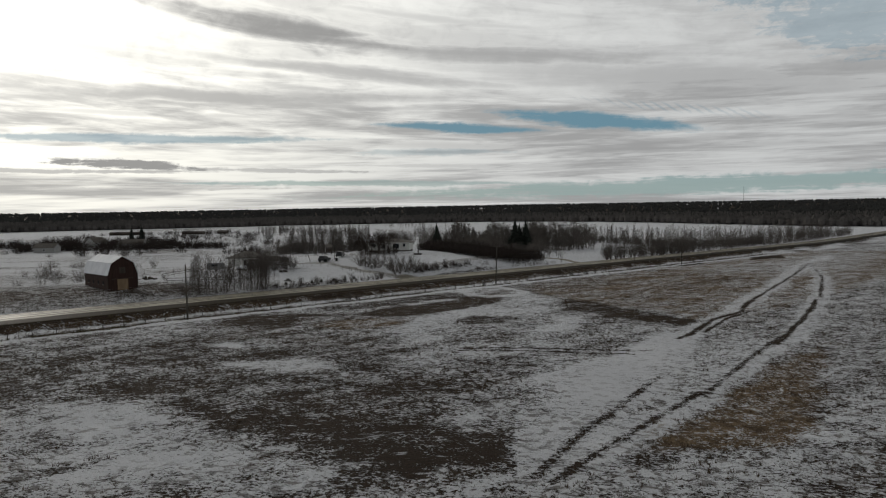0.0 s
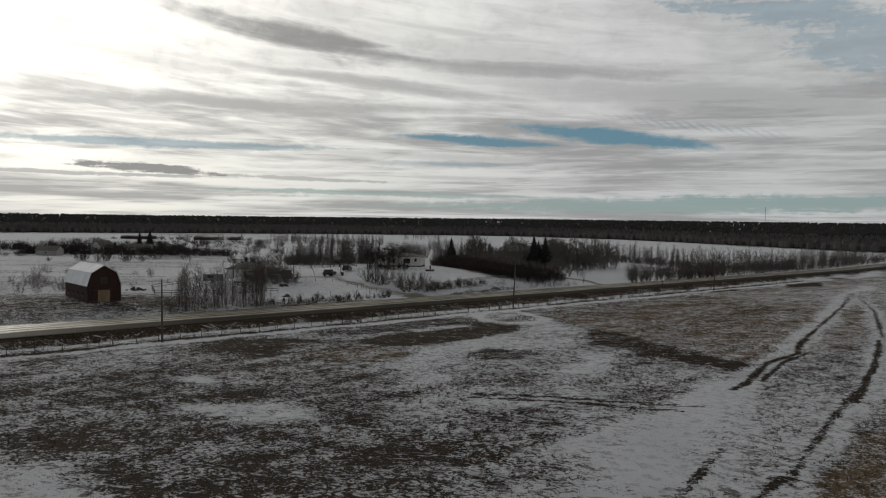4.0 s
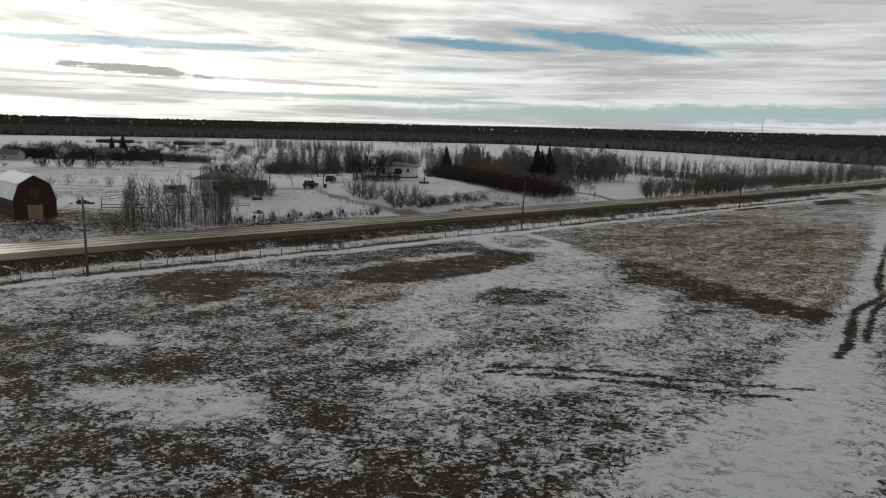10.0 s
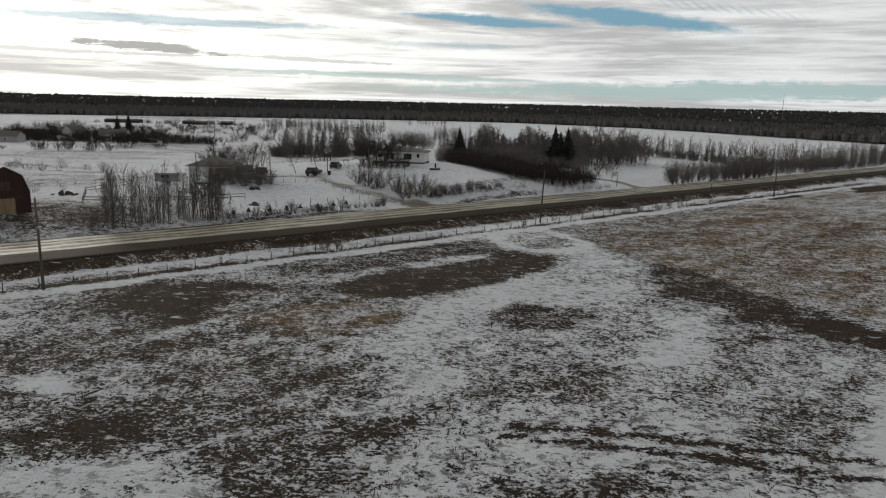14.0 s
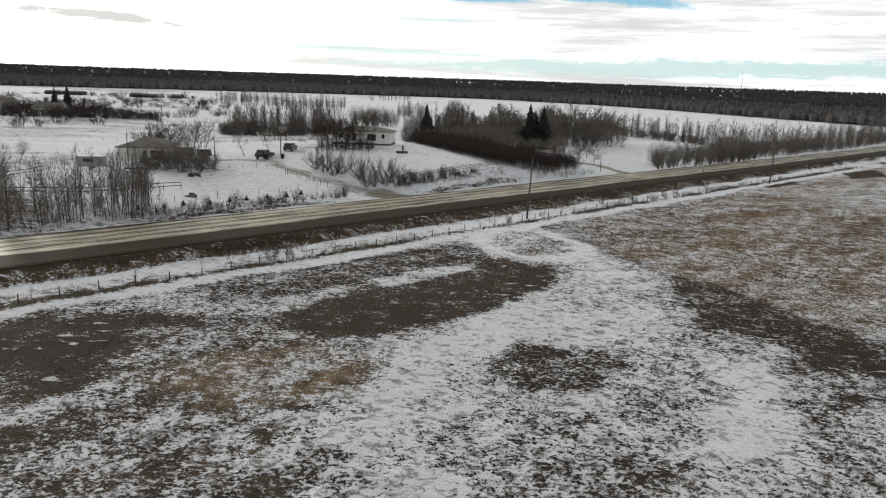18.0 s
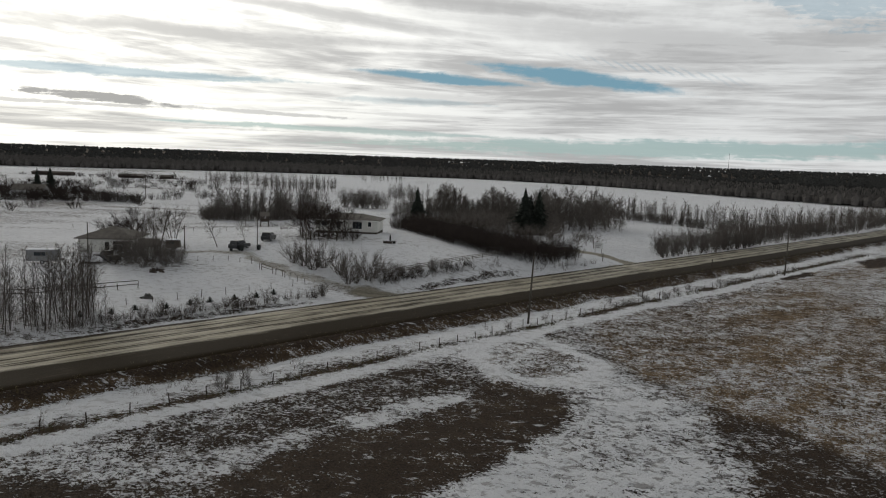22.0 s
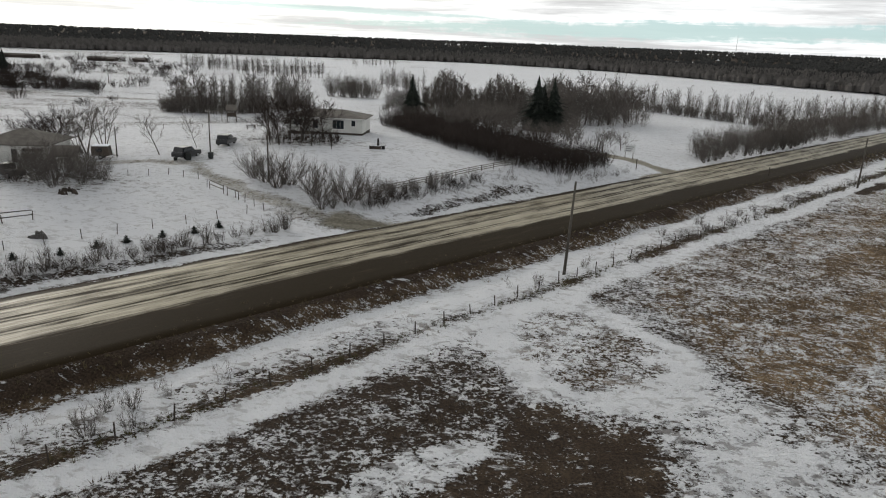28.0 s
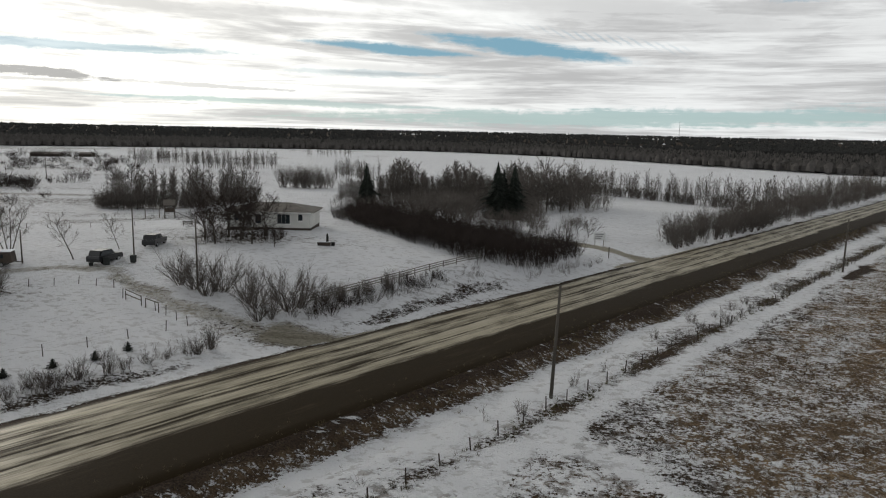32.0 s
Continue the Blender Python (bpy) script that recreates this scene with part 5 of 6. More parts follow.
place([shrub("yard_bush", 4.4, 230 + k, "large rounded brown bush in front of the garage", "bush", "yard bushes", stems=34, kids=14, wide=1.0, base=1.0, tip=0.012) for k in range(2)],
      [(-51.2, 197.5, 1.15), (-48.2, 195.6, 1.2), (-53.6, 196.6, 0.8), (-45.6, 197.4, 0.9), (-49.5, 200.5, 0.95), (-47, 201, 0.8), (-52.6, 200.4, 0.8), (-44.2, 199.5, 0.6)], (0.95, 1.05))
lilacs = [shrub("bare_shrub", 3.7, 240 + k, "bare many-stemmed shrub beside the drive", "shrub", "drive shrubs", stems=15, kids=16, wide=1.05, rad=0.034, base=0.45, tip=0.009) for k in range(3)]
place(lilacs, [(-26.0, 203.6, 1.05), (-24.2, 202.2, 0.95), (-22.2, 200.0, 1.2), (-20.6, 201.4, 1.0), (-17.4, 197.6, 1.1), (-16.2, 196.0, 0.9), (-12.7, 195.4, 1.25), (-11.4, 196.6, 1.1), (-14.2, 193.0, 0.75), (-9.2, 197.6, 0.75), (-15.4, 192.4, 0.8), (-7.6, 199.0, 0.6)], (1.0, 1.15))
low = [shrub("roadside_shrub", 2.0, 250 + k, "low bare shrub on the snowy bank", "shrub", "bank shrubs", stems=16, kids=8) for k in range(2)]
place(low, along([to_xy(-17, 28.5), to_xy(-12.5, 27.5)], 0.7, 0.9) + along([to_xy(2, 31.2), to_xy(15, 31.0)], 1.1, 0.7) + along([to_xy(-40, 28.4), to_xy(-20, 28.5)], 1.7, 0.8), (0.5, 1.2))
joined("bank_brush", [shrub_geo(1.3, 256 + k, 14, 6, 0.9, 0.014, 0.7) for k in range(3)], [to_xy(rnd.uniform(-2, 22), rnd.gauss(30.2, 0.8)) for _ in range(60)] + [to_xy(rnd.uniform(-48, -18), rnd.gauss(28.2, 0.5)) for _ in range(40)], M["twig_red"], "dark low brush on the snowy road bank", (0.4, 1.1))
place([shrub("fence_shrub", 1.1, 258, "small bare shrub in the snow by the field fence", "shrub", "fence shrubs", stems=12, kids=7)], [to_xy(q, rnd.uniform(-2.6, 1.5)) for q in (-44, -42, -41, -38, -5, 3, 9, 22, 28, 29, 31, 34, 36, 41, 44, 46, 55, 60, 72, 85, 96)], (0.6, 1.5))
# willow belt along the far side of the road
willow = [shrub("willow_bush", 6.0, 260 + k, "bare willow bush in a thicket beside the road", "bush", "willow thicket", stems=18, kids=10, wide=0.4, rad=0.024, tip=0.016) for k in range(3)]


def belt_spot(x, y):
    q, d = to_sd(x, y)
    return d > 25 and 84 + (d - 25) * 1.2 < q < 165 and d < 31.5 + 2.5 * math.sin(q / 6) + (q - 84) * 0.02


place(willow, scatter(44, lambda x, y: belt_spot(x, y) and to_sd(x, y)[1] < 30, 1.4, (46, 120, 236, 318)), (0.6, 1.1))
joined("roadside_thicket", [shrub_geo(5.0 + 0.9 * k, 265 + k, 11, 6, 0.42, 0.024, 0.8, tips=3, tip=0.019) for k in range(3)],
       scatter(70, belt_spot, 1.6, (46, 122, 236, 320)) + along([to_xy(160, 29), to_xy(240, 29), to_xy(360, 30)], 0.9, 2.8), M["twig"], "dense leafless thicket along the road", (0.35, 1.15))
joined("row_poplars", thin, along([(66, 400), (88, 392), (97, 372), (110, 347), (121, 339)], 0.7, 3.5) + along([(121, 339), to_xy(240, 36), to_xy(330, 33)], 0.9, 3.4), M["twig"], "row of bare poplars across the field", (0.6, 1.05))
joined("row_scrub", [shrub_geo(3.8, 275 + k, 14, 7, 0.5, 0.03, 1.2, tips=3, tip=0.032) for k in range(2)], along([(62, 398), (88, 392), (97, 372), (110, 347), (121, 339), to_xy(240, 36)], 0.8, 3.0), M["twig"], "low scrub under the row of poplars", (0.5, 1.1))
place([bare_tree("bare_tree", 9.5, 280 + k, "rounded bare tree above the willow thicket", "tree", "field row trees", "round") for k in range(2)], [(112, 340, 1.1), (118, 344, 1.0), (72, 372, 1.0), (77, 380, 0.95), (290, 588, 0.9), (300, 590, 0.7), (278, 584, 0.8)], (0.95, 1.05))
# far hedges and scrub to the west
def west_spot(x, y):
    a, q = math.degrees(math.atan2(x, y)), math.hypot(x, y)
    return -35 < a < -14 and 330 < q < 620 and fbm(np.array([x / 70]), np.array([y / 22]), 88)[0] > 0.52 and lane_distance(np.array([x]), np.array([y]), [(-260, 400), (-160, 360), (-110, 345), (-60, 352)])[0] > 8


joined("west_scrub", [shrub_geo(3.0 + 0.8 * k, 290 + k, 20, 7, 0.8, 0.036, 1.9, tips=3, tip=0.04) for k in range(3)], scatter(190, west_spot, 2.4, (-330, -85, 300, 580)) + along([(-214, 352), (-120, 376)], 0.8, 2.5) + along([(-235, 415), (-150, 412)], 0.9, 4) + along([(-250, 392), (-205, 384)], 0.9, 5) + along([(-300, 615), (-190, 622)], 3.0, 5), M["twig_red"], "brown bare hedges and scrub round distant farms", (0.5, 1.2))
joined("paddock_scrub", [shrub_geo(2.4 + 0.6 * k, 296 + k, 12, 7, 0.6, 0.02, 0.8, tips=3, tip=0.015) for k in range(2)], along([(-122, 212), (-104, 190)], 1.6, 4) + along([(-118, 150), (-92, 168), (-80, 178)], 2.4, 3) + along([(-140, 240), (-96, 232)], 2.6, 5), M["twig"], "low bare scrub round the snowy paddock", (0.5, 1.1))

spruce(30.8, 294.5, 14.2, 1, "tall dark spruce beside bare copse trees", 0.29, rows=24)
spruce(26.4, 293.0, 14.4, 2, "dark broad spruce in a tight pair", 0.31, rows=24)
spruce(28.6, 296.5, 12.4, 3, "dark spruce behind a taller pair", 0.33, rows=20)
spruce(-6.0, 318.5, 12.6, 4, "single dark spruce behind the house", 0.31, rows=22)
spruce(-199, 445, 11, 5, "dark spruce beside the farmhouse", 0.26)
spruce(-194, 448, 12, 6, "dark spruce beside the farmhouse", 0.26)
for k in range(9):
    x, y = to_xy(-45 + 3.35 * k + rnd.uniform(-0.5, 0.5), 31.7 + rnd.uniform(-0.5, 0.5))
    spruce(x, y, rnd.uniform(0.65, 0.95), 30 + k, "young knee-high spruce planted in the snow", 0.36, "young spruces", 7)

# ---- thickets that nobody could count ----


HEDGE = [(-12, 265), (-4.7, 241.5), (2, 228), (7.9, 221.5), (12.2, 219), (19.9, 221.5), (28.8, 230.8), (30.5, 236), (24, 239), (16, 244), (9, 252), (2, 262), (-3, 274)]


def hedge_spot(x, y):
    inside = False
    for (ax, ay), (bx, by) in zip(HEDGE, HEDGE[1:] + HEDGE[:1]):
        if (ay > y) != (by > y) and x < ax + (y - ay) * (bx - ax) / (by - ay):
            inside = not inside
    return inside


joined("hedge_thicket", [shrub_geo(2.3 + 0.6 * k, 300 + k, 14, 7, 0.65, 0.022, 0.9, 2, 0.026) for k in range(4)], scatter(430, hedge_spot, 1.0, (-13, 36, 216, 275)), M["twig_red"], "dense dark leafless hedge thicket beside the road", (0.7, 1.1))


# ---- forest on the skyline ----
def forest_edge(az):
    return np.interp(az, [-50, -24, -10, 3, 12, 20, 27, 45], [980, 930, 950, 960, 860, 730, 660, 640])


def cone(h, r, n, tiers, seed):
    q = random.Random(seed)
    g = Geo()
    for i in range(tiers):
        z0, z1 = h * i / tiers * 0.8, h * (i + 1) / tiers * (0.8 if i < tiers - 1 else 1.0) + h * 0.12 * (i < tiers - 1)
        rr = r * (1 - i / (tiers + 0.6))
        ring = [(math.cos(6.283 * k / n) * rr * q.uniform(0.7, 1.25), math.sin(6.283 * k / n) * rr * q.uniform(0.7, 1.25), z0 + q.uniform(-0.06, 0.06) * h) for k in range(n)]
        for k in range(n):
            g.face(ring[k], ring[(k + 1) % n], (0, 0, z1))
    return g


def forest_spots(n, r_of, az0, az1):
    out = []
    for _ in range(n):
        az = rnd.uniform(az0, az1)
        rr = r_of(az)
        out.append((rr * math.sin(radians(az)), rr * math.cos(radians(az)), 1.0))
    return out


firs = [cone(12 + k, 2.3, 6, 3, 400 + k) for k in range(4)]
crowns = [dome(7.6 + 0.4 * k, 3.0, 6, 410 + k) for k in range(5)]
joined("conifer_forest", firs, forest_spots(4200, lambda az: forest_edge(az) + 15 + 330 * rnd.random() ** 1.3 + rnd.uniform(-12, 12), -4, 46), M["far_wood"], "dark spruce forest along the skyline", (0.5, 0.74))
joined("leafless_forest", crowns, forest_spots(13000, lambda az: forest_edge(az) - 14 + 330 * rnd.random() ** 1.5 + rnd.uniform(-12, 12), -48, 46), M["bare_wood"], "leafless grey woodland before the spruce forest", (0.75, 1.05))


def ridge_spots(n):
    out = []
    while len(out) < n:
        az, rr = rnd.uniform(-48, 46), 1180 + 2700 * rnd.random() ** 1.8
        x, y = rr * math.sin(radians(az)), rr * math.cos(radians(az))
        if fbm(np.array([x / 420]), np.array([y / 260]), 77)[0] < 0.63 or x < 60:
            out.append((x, y, 1.0))
    return out


joined("far_woods", crowns, ridge_spots(13000), M["far_wood"], "dark woods on the far hills", (0.7, 1.15))

for o in scene.objects:
    if "free" in o:
        del o["free"]

# ---- vehicles ----
def wheel(parent, x, y, r=0.34, w=0.22):
    seg = 14
    ring = lambda yy, rad: [(x + math.cos(6.283 * k / seg) * rad, yy, r + math.sin(6.283 * k / seg) * rad) for k in range(seg)]
    tyre = part("tyre", Geo().prism(ring(y - w / 2, r), ring(y + w / 2, r)), M["tyre"], parent)
    out = y + (w / 2 if y > 0 else -w / 2)
    a, b = sorted((out, out + (0.015 if y > 0 else -0.015)))
    part("rim", Geo().prism(ring(a, r * 0.6), ring(b, r * 0.6)), M["metal"], tyre)


def side_prism(outline, half, taper=0.0):
    return Geo().prism([(x, -half + taper * (z > 1.0), z) for x, z in outline], [(x, half - taper * (z > 1.0), z) for x, z in outline])


def car(x, y, turn, label, pickup=False):
    top = thing("car", x, y, turn, label, "pickup truck" if pickup else "car", sink=0.02)
    w = 0.92
    body = [(-2.3, 0.35), (2.25, 0.35), (2.3, 0.75), (2.15, 0.98), (0.95, 1.05), (-2.2, 1.05), (-2.32, 0.8)]
    part("body", side_prism(body, w), M["car_dark"], top)
    cabin = [(-0.55, 1.05), (0.95, 1.05), (0.35, 1.72), (-0.45, 1.74)] if pickup else [(-2.1, 1.05), (0.95, 1.05), (0.25, 1.68), (-1.75, 1.70)]
    part("cabin", side_prism(cabin, w - 0.06, 0.1), M["car_dark"], top)
    glass = [(-0.4, 1.12), (0.75, 1.12), (0.28, 1.6), (-0.36, 1.62)] if pickup else [(-1.85, 1.12), (0.75, 1.12), (0.2, 1.58), (-1.62, 1.6)]
    for sy in (-1, 1):
        a, b = sorted((sy * (w - 0.09), sy * (w - 0.04)))
        part("side_window", Geo().prism([(p, a, q) for p, q in glass], [(p, b, q) for p, q in glass]), M["glass"], top)
        part("headlight", Geo().box(2.2, 2.33, sy * 0.62 - 0.16, sy * 0.62 + 0.16, 0.68, 0.84), M["white"], top)
    part("windscreen", Geo().prism([(0.93, -0.72, 1.1), (0.99, -0.72, 1.1), (0.99, 0.72, 1.1), (0.93, 0.72, 1.1)], [(0.36, -0.66, 1.66), (0.42, -0.66, 1.66), (0.42, 0.66, 1.66), (0.36, 0.66, 1.66)]), M["glass"], top)
    part("bumper", Geo().box(2.28, 2.4, -0.85, 0.85, 0.36, 0.56), M["grey_sheet"], top)
    for wx in (-1.4, 1.4):
        for wy in (-0.82, 0.82):
            wheel(top, wx, wy)
    return top


car(-37.9, 213.6, 72, "dark dusty car parked on the snowy drive")
car(-34.6, 223.2, 86, "dark sedan parked near the house on snow")
car(-56.0, 199.6, 150, "old dark pickup parked beside brown bushes", True)


def trailer(x, y, turn, L, w, h, mat, label, category="trailer"):
    top = thing("trailer", x, y, turn, label, category)
    part("body", Geo().prism([(-L / 2, -w / 2, 0.55), (L / 2, -w / 2, 0.55), (L / 2, w / 2, 0.55), (-L / 2, w / 2, 0.55)],
                             [(-L / 2, -w / 2 + 0.05, h), (L / 2 - 0.2, -w / 2 + 0.05, h), (L / 2 - 0.2, w / 2 - 0.05, h), (-L / 2, w / 2 - 0.05, h)]), mat, top)
    part("roof_cap", Geo().box(-L / 2 - 0.03, L / 2 - 0.15, -w / 2, w / 2, h, h + 0.1, 0.05), M["snow"], top, "snow lying on the roof")
    part("hitch", Geo().tube((L / 2, 0, 0.6), (L / 2 + 1.0, 0, 0.5), 0.06, 0.05, 6, True), M["dark_wood"], top)
    for wy in (-w / 2, w / 2):
        wheel(top, 0, wy * 0.95, 0.32)
    win = part("window", Geo().box(-L * 0.25, L * 0.1, -w / 2 - 0.02, -w / 2 + 0.02, h * 0.6, h * 0.85), M["glass"], top)
    part("jack", Geo().tube((L / 2 + 0.8, 0, 0.02), (L / 2 + 0.8, 0, 0.55), 0.04, 0.04, 6, True), M["metal"], top)
    return top


trailer(-49.6, 212.4, 8, 2.4, 1.8, 1.9, M["dark_wood"], "small dark cargo trailer beside a yard pole")
trailer(-64.4, 196.0, 12, 4.6, 2.2, 2.3, M["grey_sheet"], "old grey camper trailer behind the aspens", "camper")
trailer(-262, 428, 5, 8.5, 2.8, 3.0, M["white"], "white camper trailer in a distant yard", "camper")


# ---- yard things ----
def bin_thing(x, y, w, h, label, name="waste_bin"):
    top = thing(name, x, y, rnd.uniform(0, 90), label, "bin", "yard bins")
    part("body", Geo().box(-w / 2, w / 2, -w / 2, w / 2, 0, h * 0.88, -0.04), M["green_bin"], top)
    part("lid", Geo().box(-w / 2 - 0.06, w / 2 + 0.06, -w / 2 - 0.06, w / 2 + 0.06, h * 0.88, h, 0.05), M["green_bin"], top)


bin_thing(-37.2, 212.0, 0.7, 1.0, "dark square waste bin beside the drive")
bin_thing(-38.9, 211.6, 0.45, 0.4, "low dark box beside the drive")
bin_thing(-34.2, 212.9, 0.5, 0.95, "dark round-cornered bin beside a car")
bin_thing(-21.6, 201.5, 0.45, 0.9, "small dark barrel between bare shrubs")

top = thing("covered_boat", -57.6, 197.2, 10, "snow-covered rounded heap on a low frame", "covered boat")
hull = Geo()
for k in range(8):
    a0, a1 = math.pi * k / 8, math.pi * (k + 1) / 8
    for i in range(6):
        x0, x1 = -1.9 + 3.8 * i / 6, -1.9 + 3.8 * (i + 1) / 6
        r0, r1 = (math.sqrt(max(0.02, 1 - (x / 2.0) ** 2)) for x in (x0, x1))
        hull.face((x0, math.cos(a0) * r0, 0.3 + math.sin(a0) * r0), (x1, math.cos(a0) * r1, 0.3 + math.sin(a0) * r1), (x1, math.cos(a1) * r1, 0.3 + math.sin(a1) * r1), (x0, math.cos(a1) * r0, 0.3 + math.sin(a1) * r0))
part("cover", hull, M["snow"], top, smooth=True)
part("cradle", Geo().box(-1.5, 1.5, -0.7, 0.7, 0, 0.32), M["dark_wood"], top)

# climbing frame with a swing behind the yard
top = thing("climbing_frame", -47.0, 275.0, 15, "wooden climbing frame with a pitched roof and slide", "climbing frame")
for sx in (-0.9, 0.9):
    for sy in (-0.9, 0.9):
        part("post", Geo().tube((sx * 1.15, sy * 1.15, 0), (sx, sy, 3.0), 0.1, 0.09, 6), M["dark_wood"], top)
part("platform", Geo().box(-1.0, 1.0, -1.0, 1.0, 1.3, 1.42), M["dark_wood"], top)
part("panel", Geo().box(-1.0, 1.0, -1.05, -0.98, 1.42, 2.2), M["dark_wood"], top)
for sy in (-1, 1):
    part("roof_slope", Geo().prism([(-1.2, sy * 1.25, 2.7), (1.2, sy * 1.25, 2.7), (1.2, 0, 3.8), (-1.2, 0, 3.8)], [(-1.2, sy * 1.25, 2.8), (1.2, sy * 1.25, 2.8), (1.2, 0, 3.9), (-1.2, 0, 3.9)]), M["shingle"], top)
part("slide", Geo().prism([(1.0, -0.4, 1.3), (3.4, -0.4, 0.1), (3.4, 0.4, 0.1), (1.0, 0.4, 1.3)], [(1.0, -0.4, 1.42), (3.4, -0.4, 0.22), (3.4, 0.4, 0.22), (1.0, 0.4, 1.42)]), M["grey_sheet"], top)
top = thing("swing_frame", -51.2, 277.0, 15, "A-shaped wooden swing frame on the snow", "swing")
for x in (-1.4, 1.4):
    for sy in (-1, 1):
        part("leg", Geo().tube((x, sy * 1.1, 0), (x, 0, 2.5), 0.07, 0.06, 6), M["grey_wood"], top)
part("beam", Geo().tube((-1.6, 0, 2.5), (1.6, 0, 2.5), 0.08, 0.08, 6, True), M["grey_wood"], top)
part("seat", Geo().box(-0.3, 0.3, -0.12, 0.12, 0.55, 0.6), M["dark_wood"], top)
for x in (-0.25, 0.25):
    part("chain", Geo().tube((x, 0, 0.6), (x, 0, 2.45), 0.015, 0.015, 4), M["metal"], top)

top = thing("picnic_table", -36.5, 248.5, 10, "weathered picnic table in the snow", "table")
part("tabletop", Geo().box(-0.9, 0.9, -0.4, 0.4, 0.7, 0.76), M["dark_wood"], top)
for sy in (-1, 1):
    part("bench", Geo().box(-0.9, 0.9, sy * 0.75 - 0.13, sy * 0.75 + 0.13, 0.42, 0.47), M["dark_wood"], top)
for x in (-0.7, 0.7):
    for sy in (-1, 1):
        part("leg", Geo().tube((x, sy * 0.75, 0), (x, sy * 0.2, 0.7), 0.05, 0.05, 5), M["dark_wood"], top)

top = thing("garden_planter", -10.6, 222.0, 0, "low dark garden planter with an upright post on the lawn", "planter")
part("trough", Geo().box(-1.1, 0.7, -0.35, 0.35, 0, 0.5, -0.05), M["dark_wood"], top)
part("soil", Geo().box(-1.05, 0.65, -0.3, 0.3, 0.5, 0.58), M["snow"], top, "snow lying in the trough")
part("post", Geo().tube((0.25, 0, 0.4), (0.25, 0, 1.45), 0.2, 0.16, 7, True), M["dark"], top)
part("knob", Geo().tube((0.25, 0, 1.45), (0.25, 0, 1.75), 0.15, 0.09, 7, True), M["dark"], top)
part("barrel", Geo().tube((1.05, 0, 0), (1.05, 0, 0.5), 0.28, 0.26, 10, True), M["dark"], top, "small dark barrel")


# ---- signs and markers ----
def road_sign(x, y, turn):
    top = thing("road_sign", x, y, turn, "pale rectangular road sign on two posts", "road sign")
    part("panel", Geo().box(-1.05, 1.05, -0.04, 0.0, 1.35, 2.75), M["white"], top)
    for sx in (-0.75, 0.75):
        part("post", Geo().tube((sx, 0.06, -0.2), (sx, 0.06, 2.6), 0.07, 0.06, 6, True), M["grey_wood"], top)
    for k in range(3):
        part("text_bar", Geo().box(-0.8, 0.8 - 0.25 * k, -0.048, -0.04, 2.35 - 0.38 * k, 2.5 - 0.38 * k), M["grey_sheet"], top, "grey bar of unreadable writing")


road_sign(37.4, 246.0, -18)
for x, y, h, label in ((36.1, 236.5, 1.9, "slim dark marker post at the side road"), (59.2, 233.0, 1.6, "slim dark marker post on the road verge"), (31.0, 247.0, 1.5, "slim grey marker post on the snow")):
    top = thing("marker_post", x, y, 0, label, "marker post", "marker posts", sink=0.1)
    part("shaft", Geo().box(-0.07, 0.07, -0.05, 0.05, 0, h), M["dark_wood"], top)
    part("cap", Geo().box(-0.08, 0.08, -0.06, 0.06, h, h + 0.12), M["dark"], top)

top = thing("radio_mast", 1150, 2760, 0, "thin distant radio mast on the skyline", "mast")
part("shaft", Geo().tube((0, 0, 0), (0, 0, 62), 1.2, 0.5, 4), M["grey_sheet"], top)
part("beacon", Geo().tube((0, 0, 62), (0, 0, 64), 0.6, 0.3, 5, True), M["grey_sheet"], top)


def heap(name, x, y, n, spread, size, mat, label, category):
    top = thing(name, x, y, 0, label, category)
    for k in range(n):
        t, q = rnd.uniform(0, 6.283), spread * rnd.random() ** 0.7
        px, py, s = math.cos(t) * q, math.sin(t) * q * 0.7, size * rnd.uniform(0.6, 1.3)
        ring = [(px + math.cos(i * 1.047 + t) * s * rnd.uniform(0.7, 1.2), py + math.sin(i * 1.047 + t) * s * rnd.uniform(0.7, 1.2), -0.05) for i in range(6)]
        hi = (1 - q / (spread * 1.4)) * size * 2.2
        part("stone" if "stone" in name else "log", Geo().prism(ring, [(px + (a - px) * 0.55, py + (b - py) * 0.55, hi * rnd.uniform(0.7, 1.1)) for a, b, _ in ring]), mat, top)


heap("stone_pile", -40.4, 176.4, 9, 0.8, 0.38, M["stone"], "dark pile of field stones in snow", "stone pile")
heap("brush_pile", -74.5, 175.5, 16, 2.2, 0.4, M["dark_wood"], "dark brush heap on the snowy paddock", "brush pile")
heap("brush_pile", -45.5, 193.2, 14, 1.8, 0.3, M["dark_wood"], "dark wood heap under the bushes", "brush pile")
heap("brush_pile", -23.5, 228.8, 14, 2.4, 0.3, M["dark_wood"], "dark brush heap beneath a bare tree", "brush pile")

# ---- dry grass ----


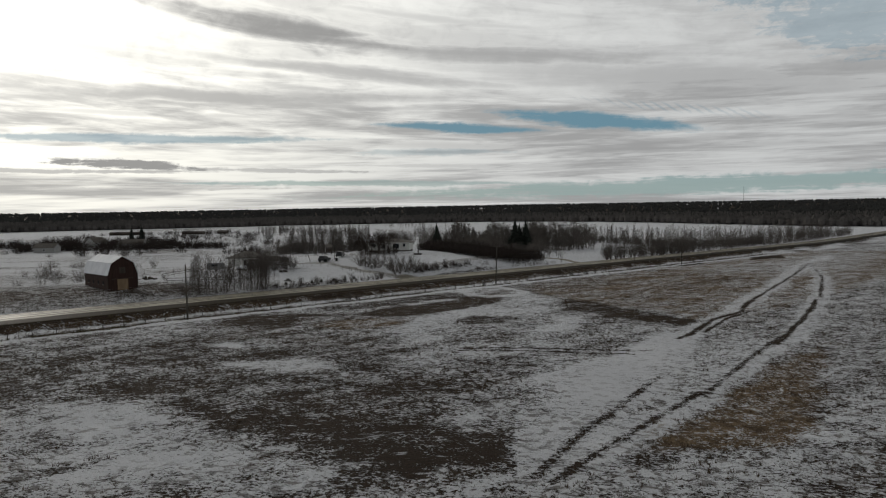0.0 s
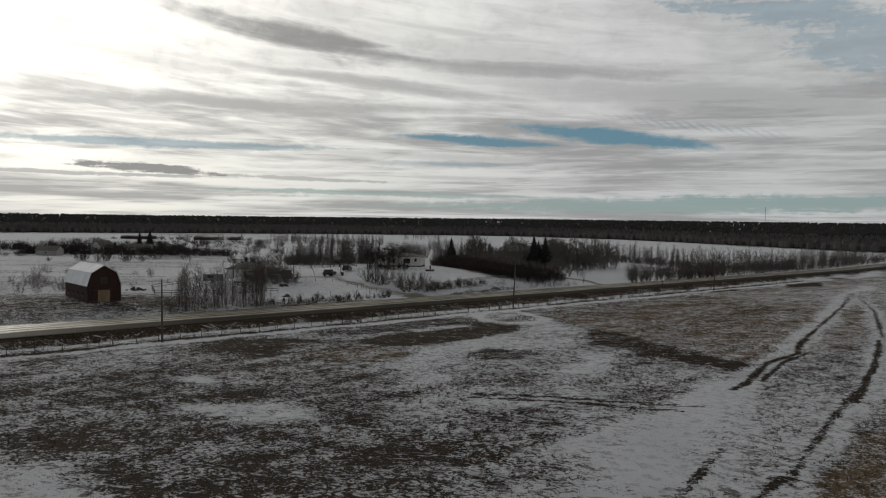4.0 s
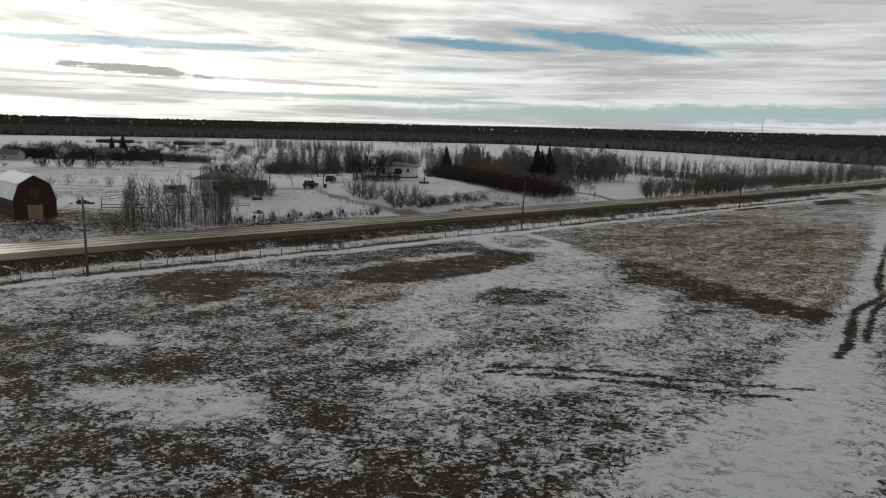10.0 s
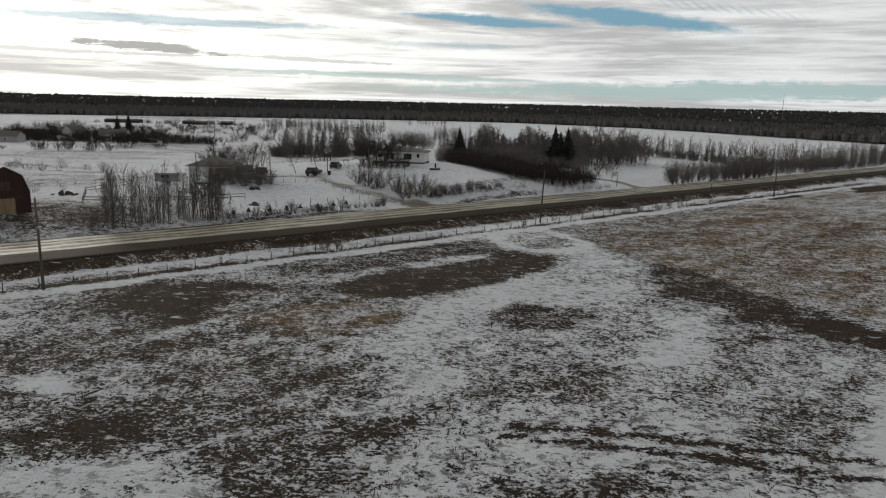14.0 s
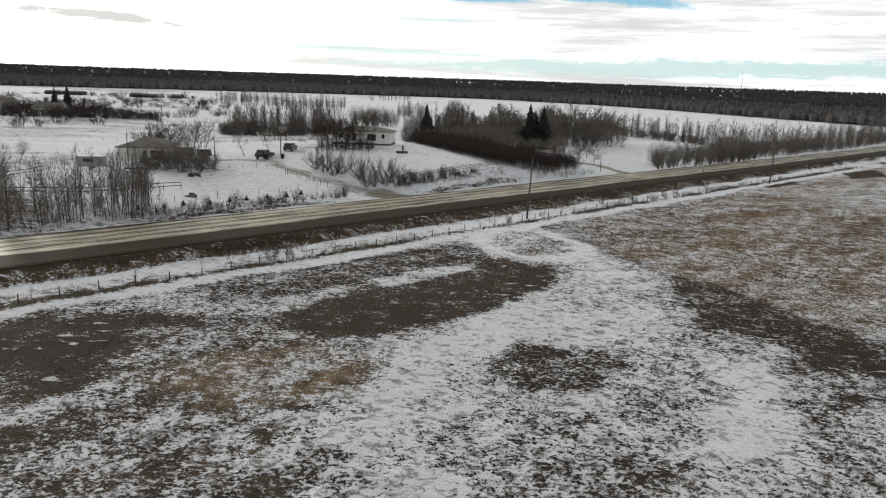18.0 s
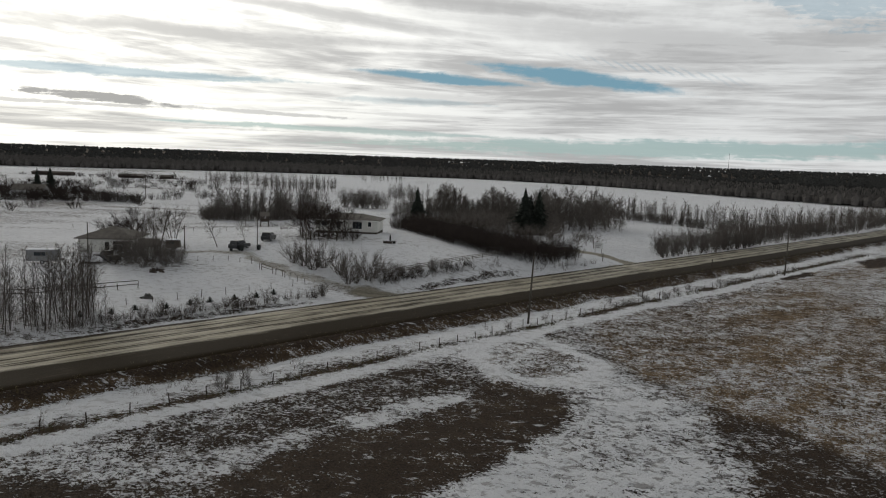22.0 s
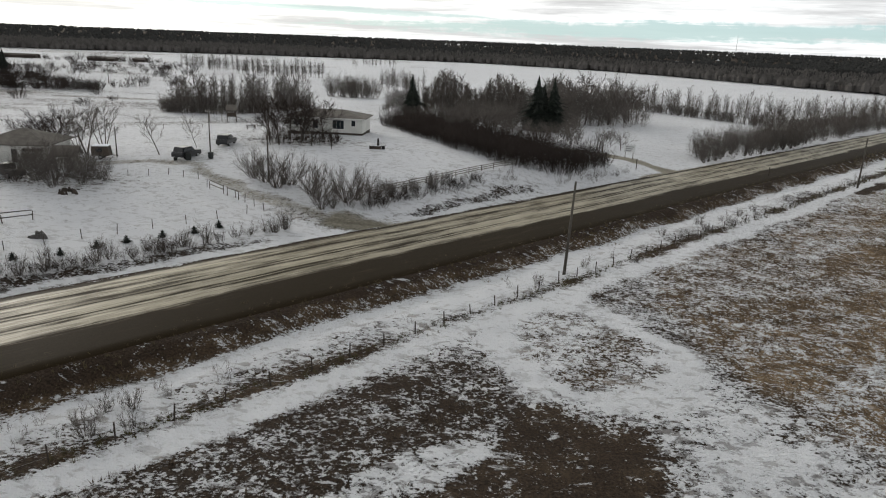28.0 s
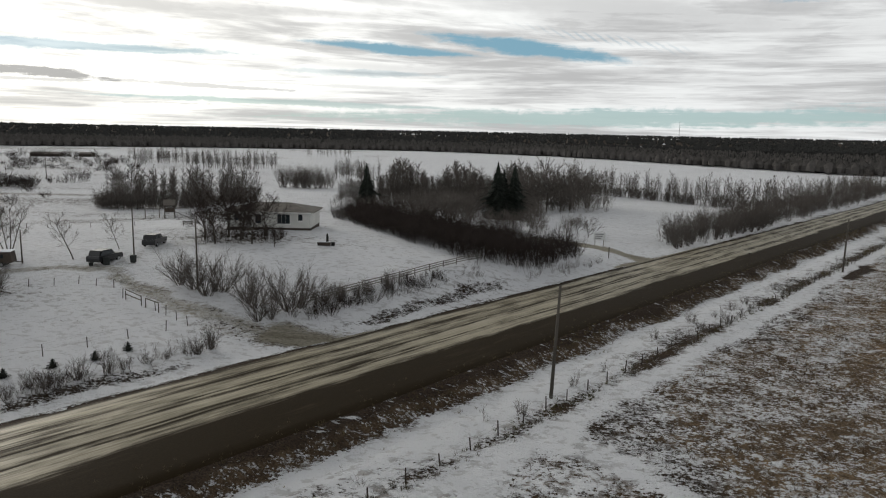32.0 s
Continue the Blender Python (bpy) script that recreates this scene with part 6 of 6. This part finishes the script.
def tuft_geo(h, seed, blades=9, wide=0.5):
    r = random.Random(seed)
    g = Geo()
    for _ in range(blades):
        t, o = r.uniform(0, 6.283), r.uniform(0.0, 0.12)
        bx, by = math.cos(t) * o, math.sin(t) * o
        tip = Vector((bx + math.cos(t) * h * wide * r.random(), by + math.sin(t) * h * wide * r.random(), h * r.uniform(0.6, 1.0)))
        sx, sy = -math.sin(t) * 0.022, math.cos(t) * 0.022
        g.face((bx - sx, by - sy, -0.03), (bx + sx, by + sy, -0.03), tip)
    return g


def fence_spots(n, s0, s1, d0, d1):
    out = []
    for _ in range(n):
        s = rnd.uniform(s0, s1)
        out.append((*to_xy(s, rnd.gauss((d0 + d1) / 2, (d1 - d0) / 4)), 1.0))
    return out


joined("fence_grass", [tuft_geo(0.42, 500 + k, 16) for k in range(4)], fence_spots(1700, -112, 150, -2.8, -0.9), M["young_grass"], "dry yellow grass along the fence line", (0.4, 1.1))
joined("verge_grass", [tuft_geo(0.4, 510 + k, 11) for k in range(4)], fence_spots(3600, -110, 160, 3.6, 9.0), M["straw"], "dead grass on the road verge", (0.4, 1.0))
weeds = [shrub_geo(1.0, 520 + k, 6, 3, 0.5, 0.010, 0.2) for k in range(3)]
joined("dry_weeds", weeds, fence_spots(26, -52, -34, -0.5, 3.5) + fence_spots(16, -100, -60, -3, 1) + fence_spots(26, -110, 140, -3, 1) + [(*to_xy(s, -1.8 + rnd.uniform(-1, 1)), 1.4) for s in (22, 22.8, 23.6, 34, 35, 36, 37, 60, 61, 92, 94)], M["twig"], "tall dry weeds standing in the snow", (0.6, 1.3))
joined("bank_weeds", weeds, fence_spots(60, -62, -14, 26, 30.5) + fence_spots(34, 2, 30, 28.5, 31.8) + fence_spots(26, 36, 58, 25.5, 28) + fence_spots(190, -125, -64, 25, 36), M["twig"], "dry weeds and saplings on the snowy bank", (0.7, 1.6))


def field_spots(n):
    x = np.array([rnd.uniform(-62, 75) for _ in range(n)])
    y = np.array([rnd.uniform(38, 210) for _ in range(n)])
    s, t, _ = cover(x, y)
    keep = (to_sd(x, y)[1] < -5) & (s < 0.66)
    return [(float(a), float(b), 1.0) for a, b in zip(x[keep], y[keep])]


joined("stubble", [tuft_geo(0.30, 530 + k, 9, 1.0) for k in range(5)], field_spots(34000), M["stub"], "short dead stubble poking through the snow", (0.5, 1.3))
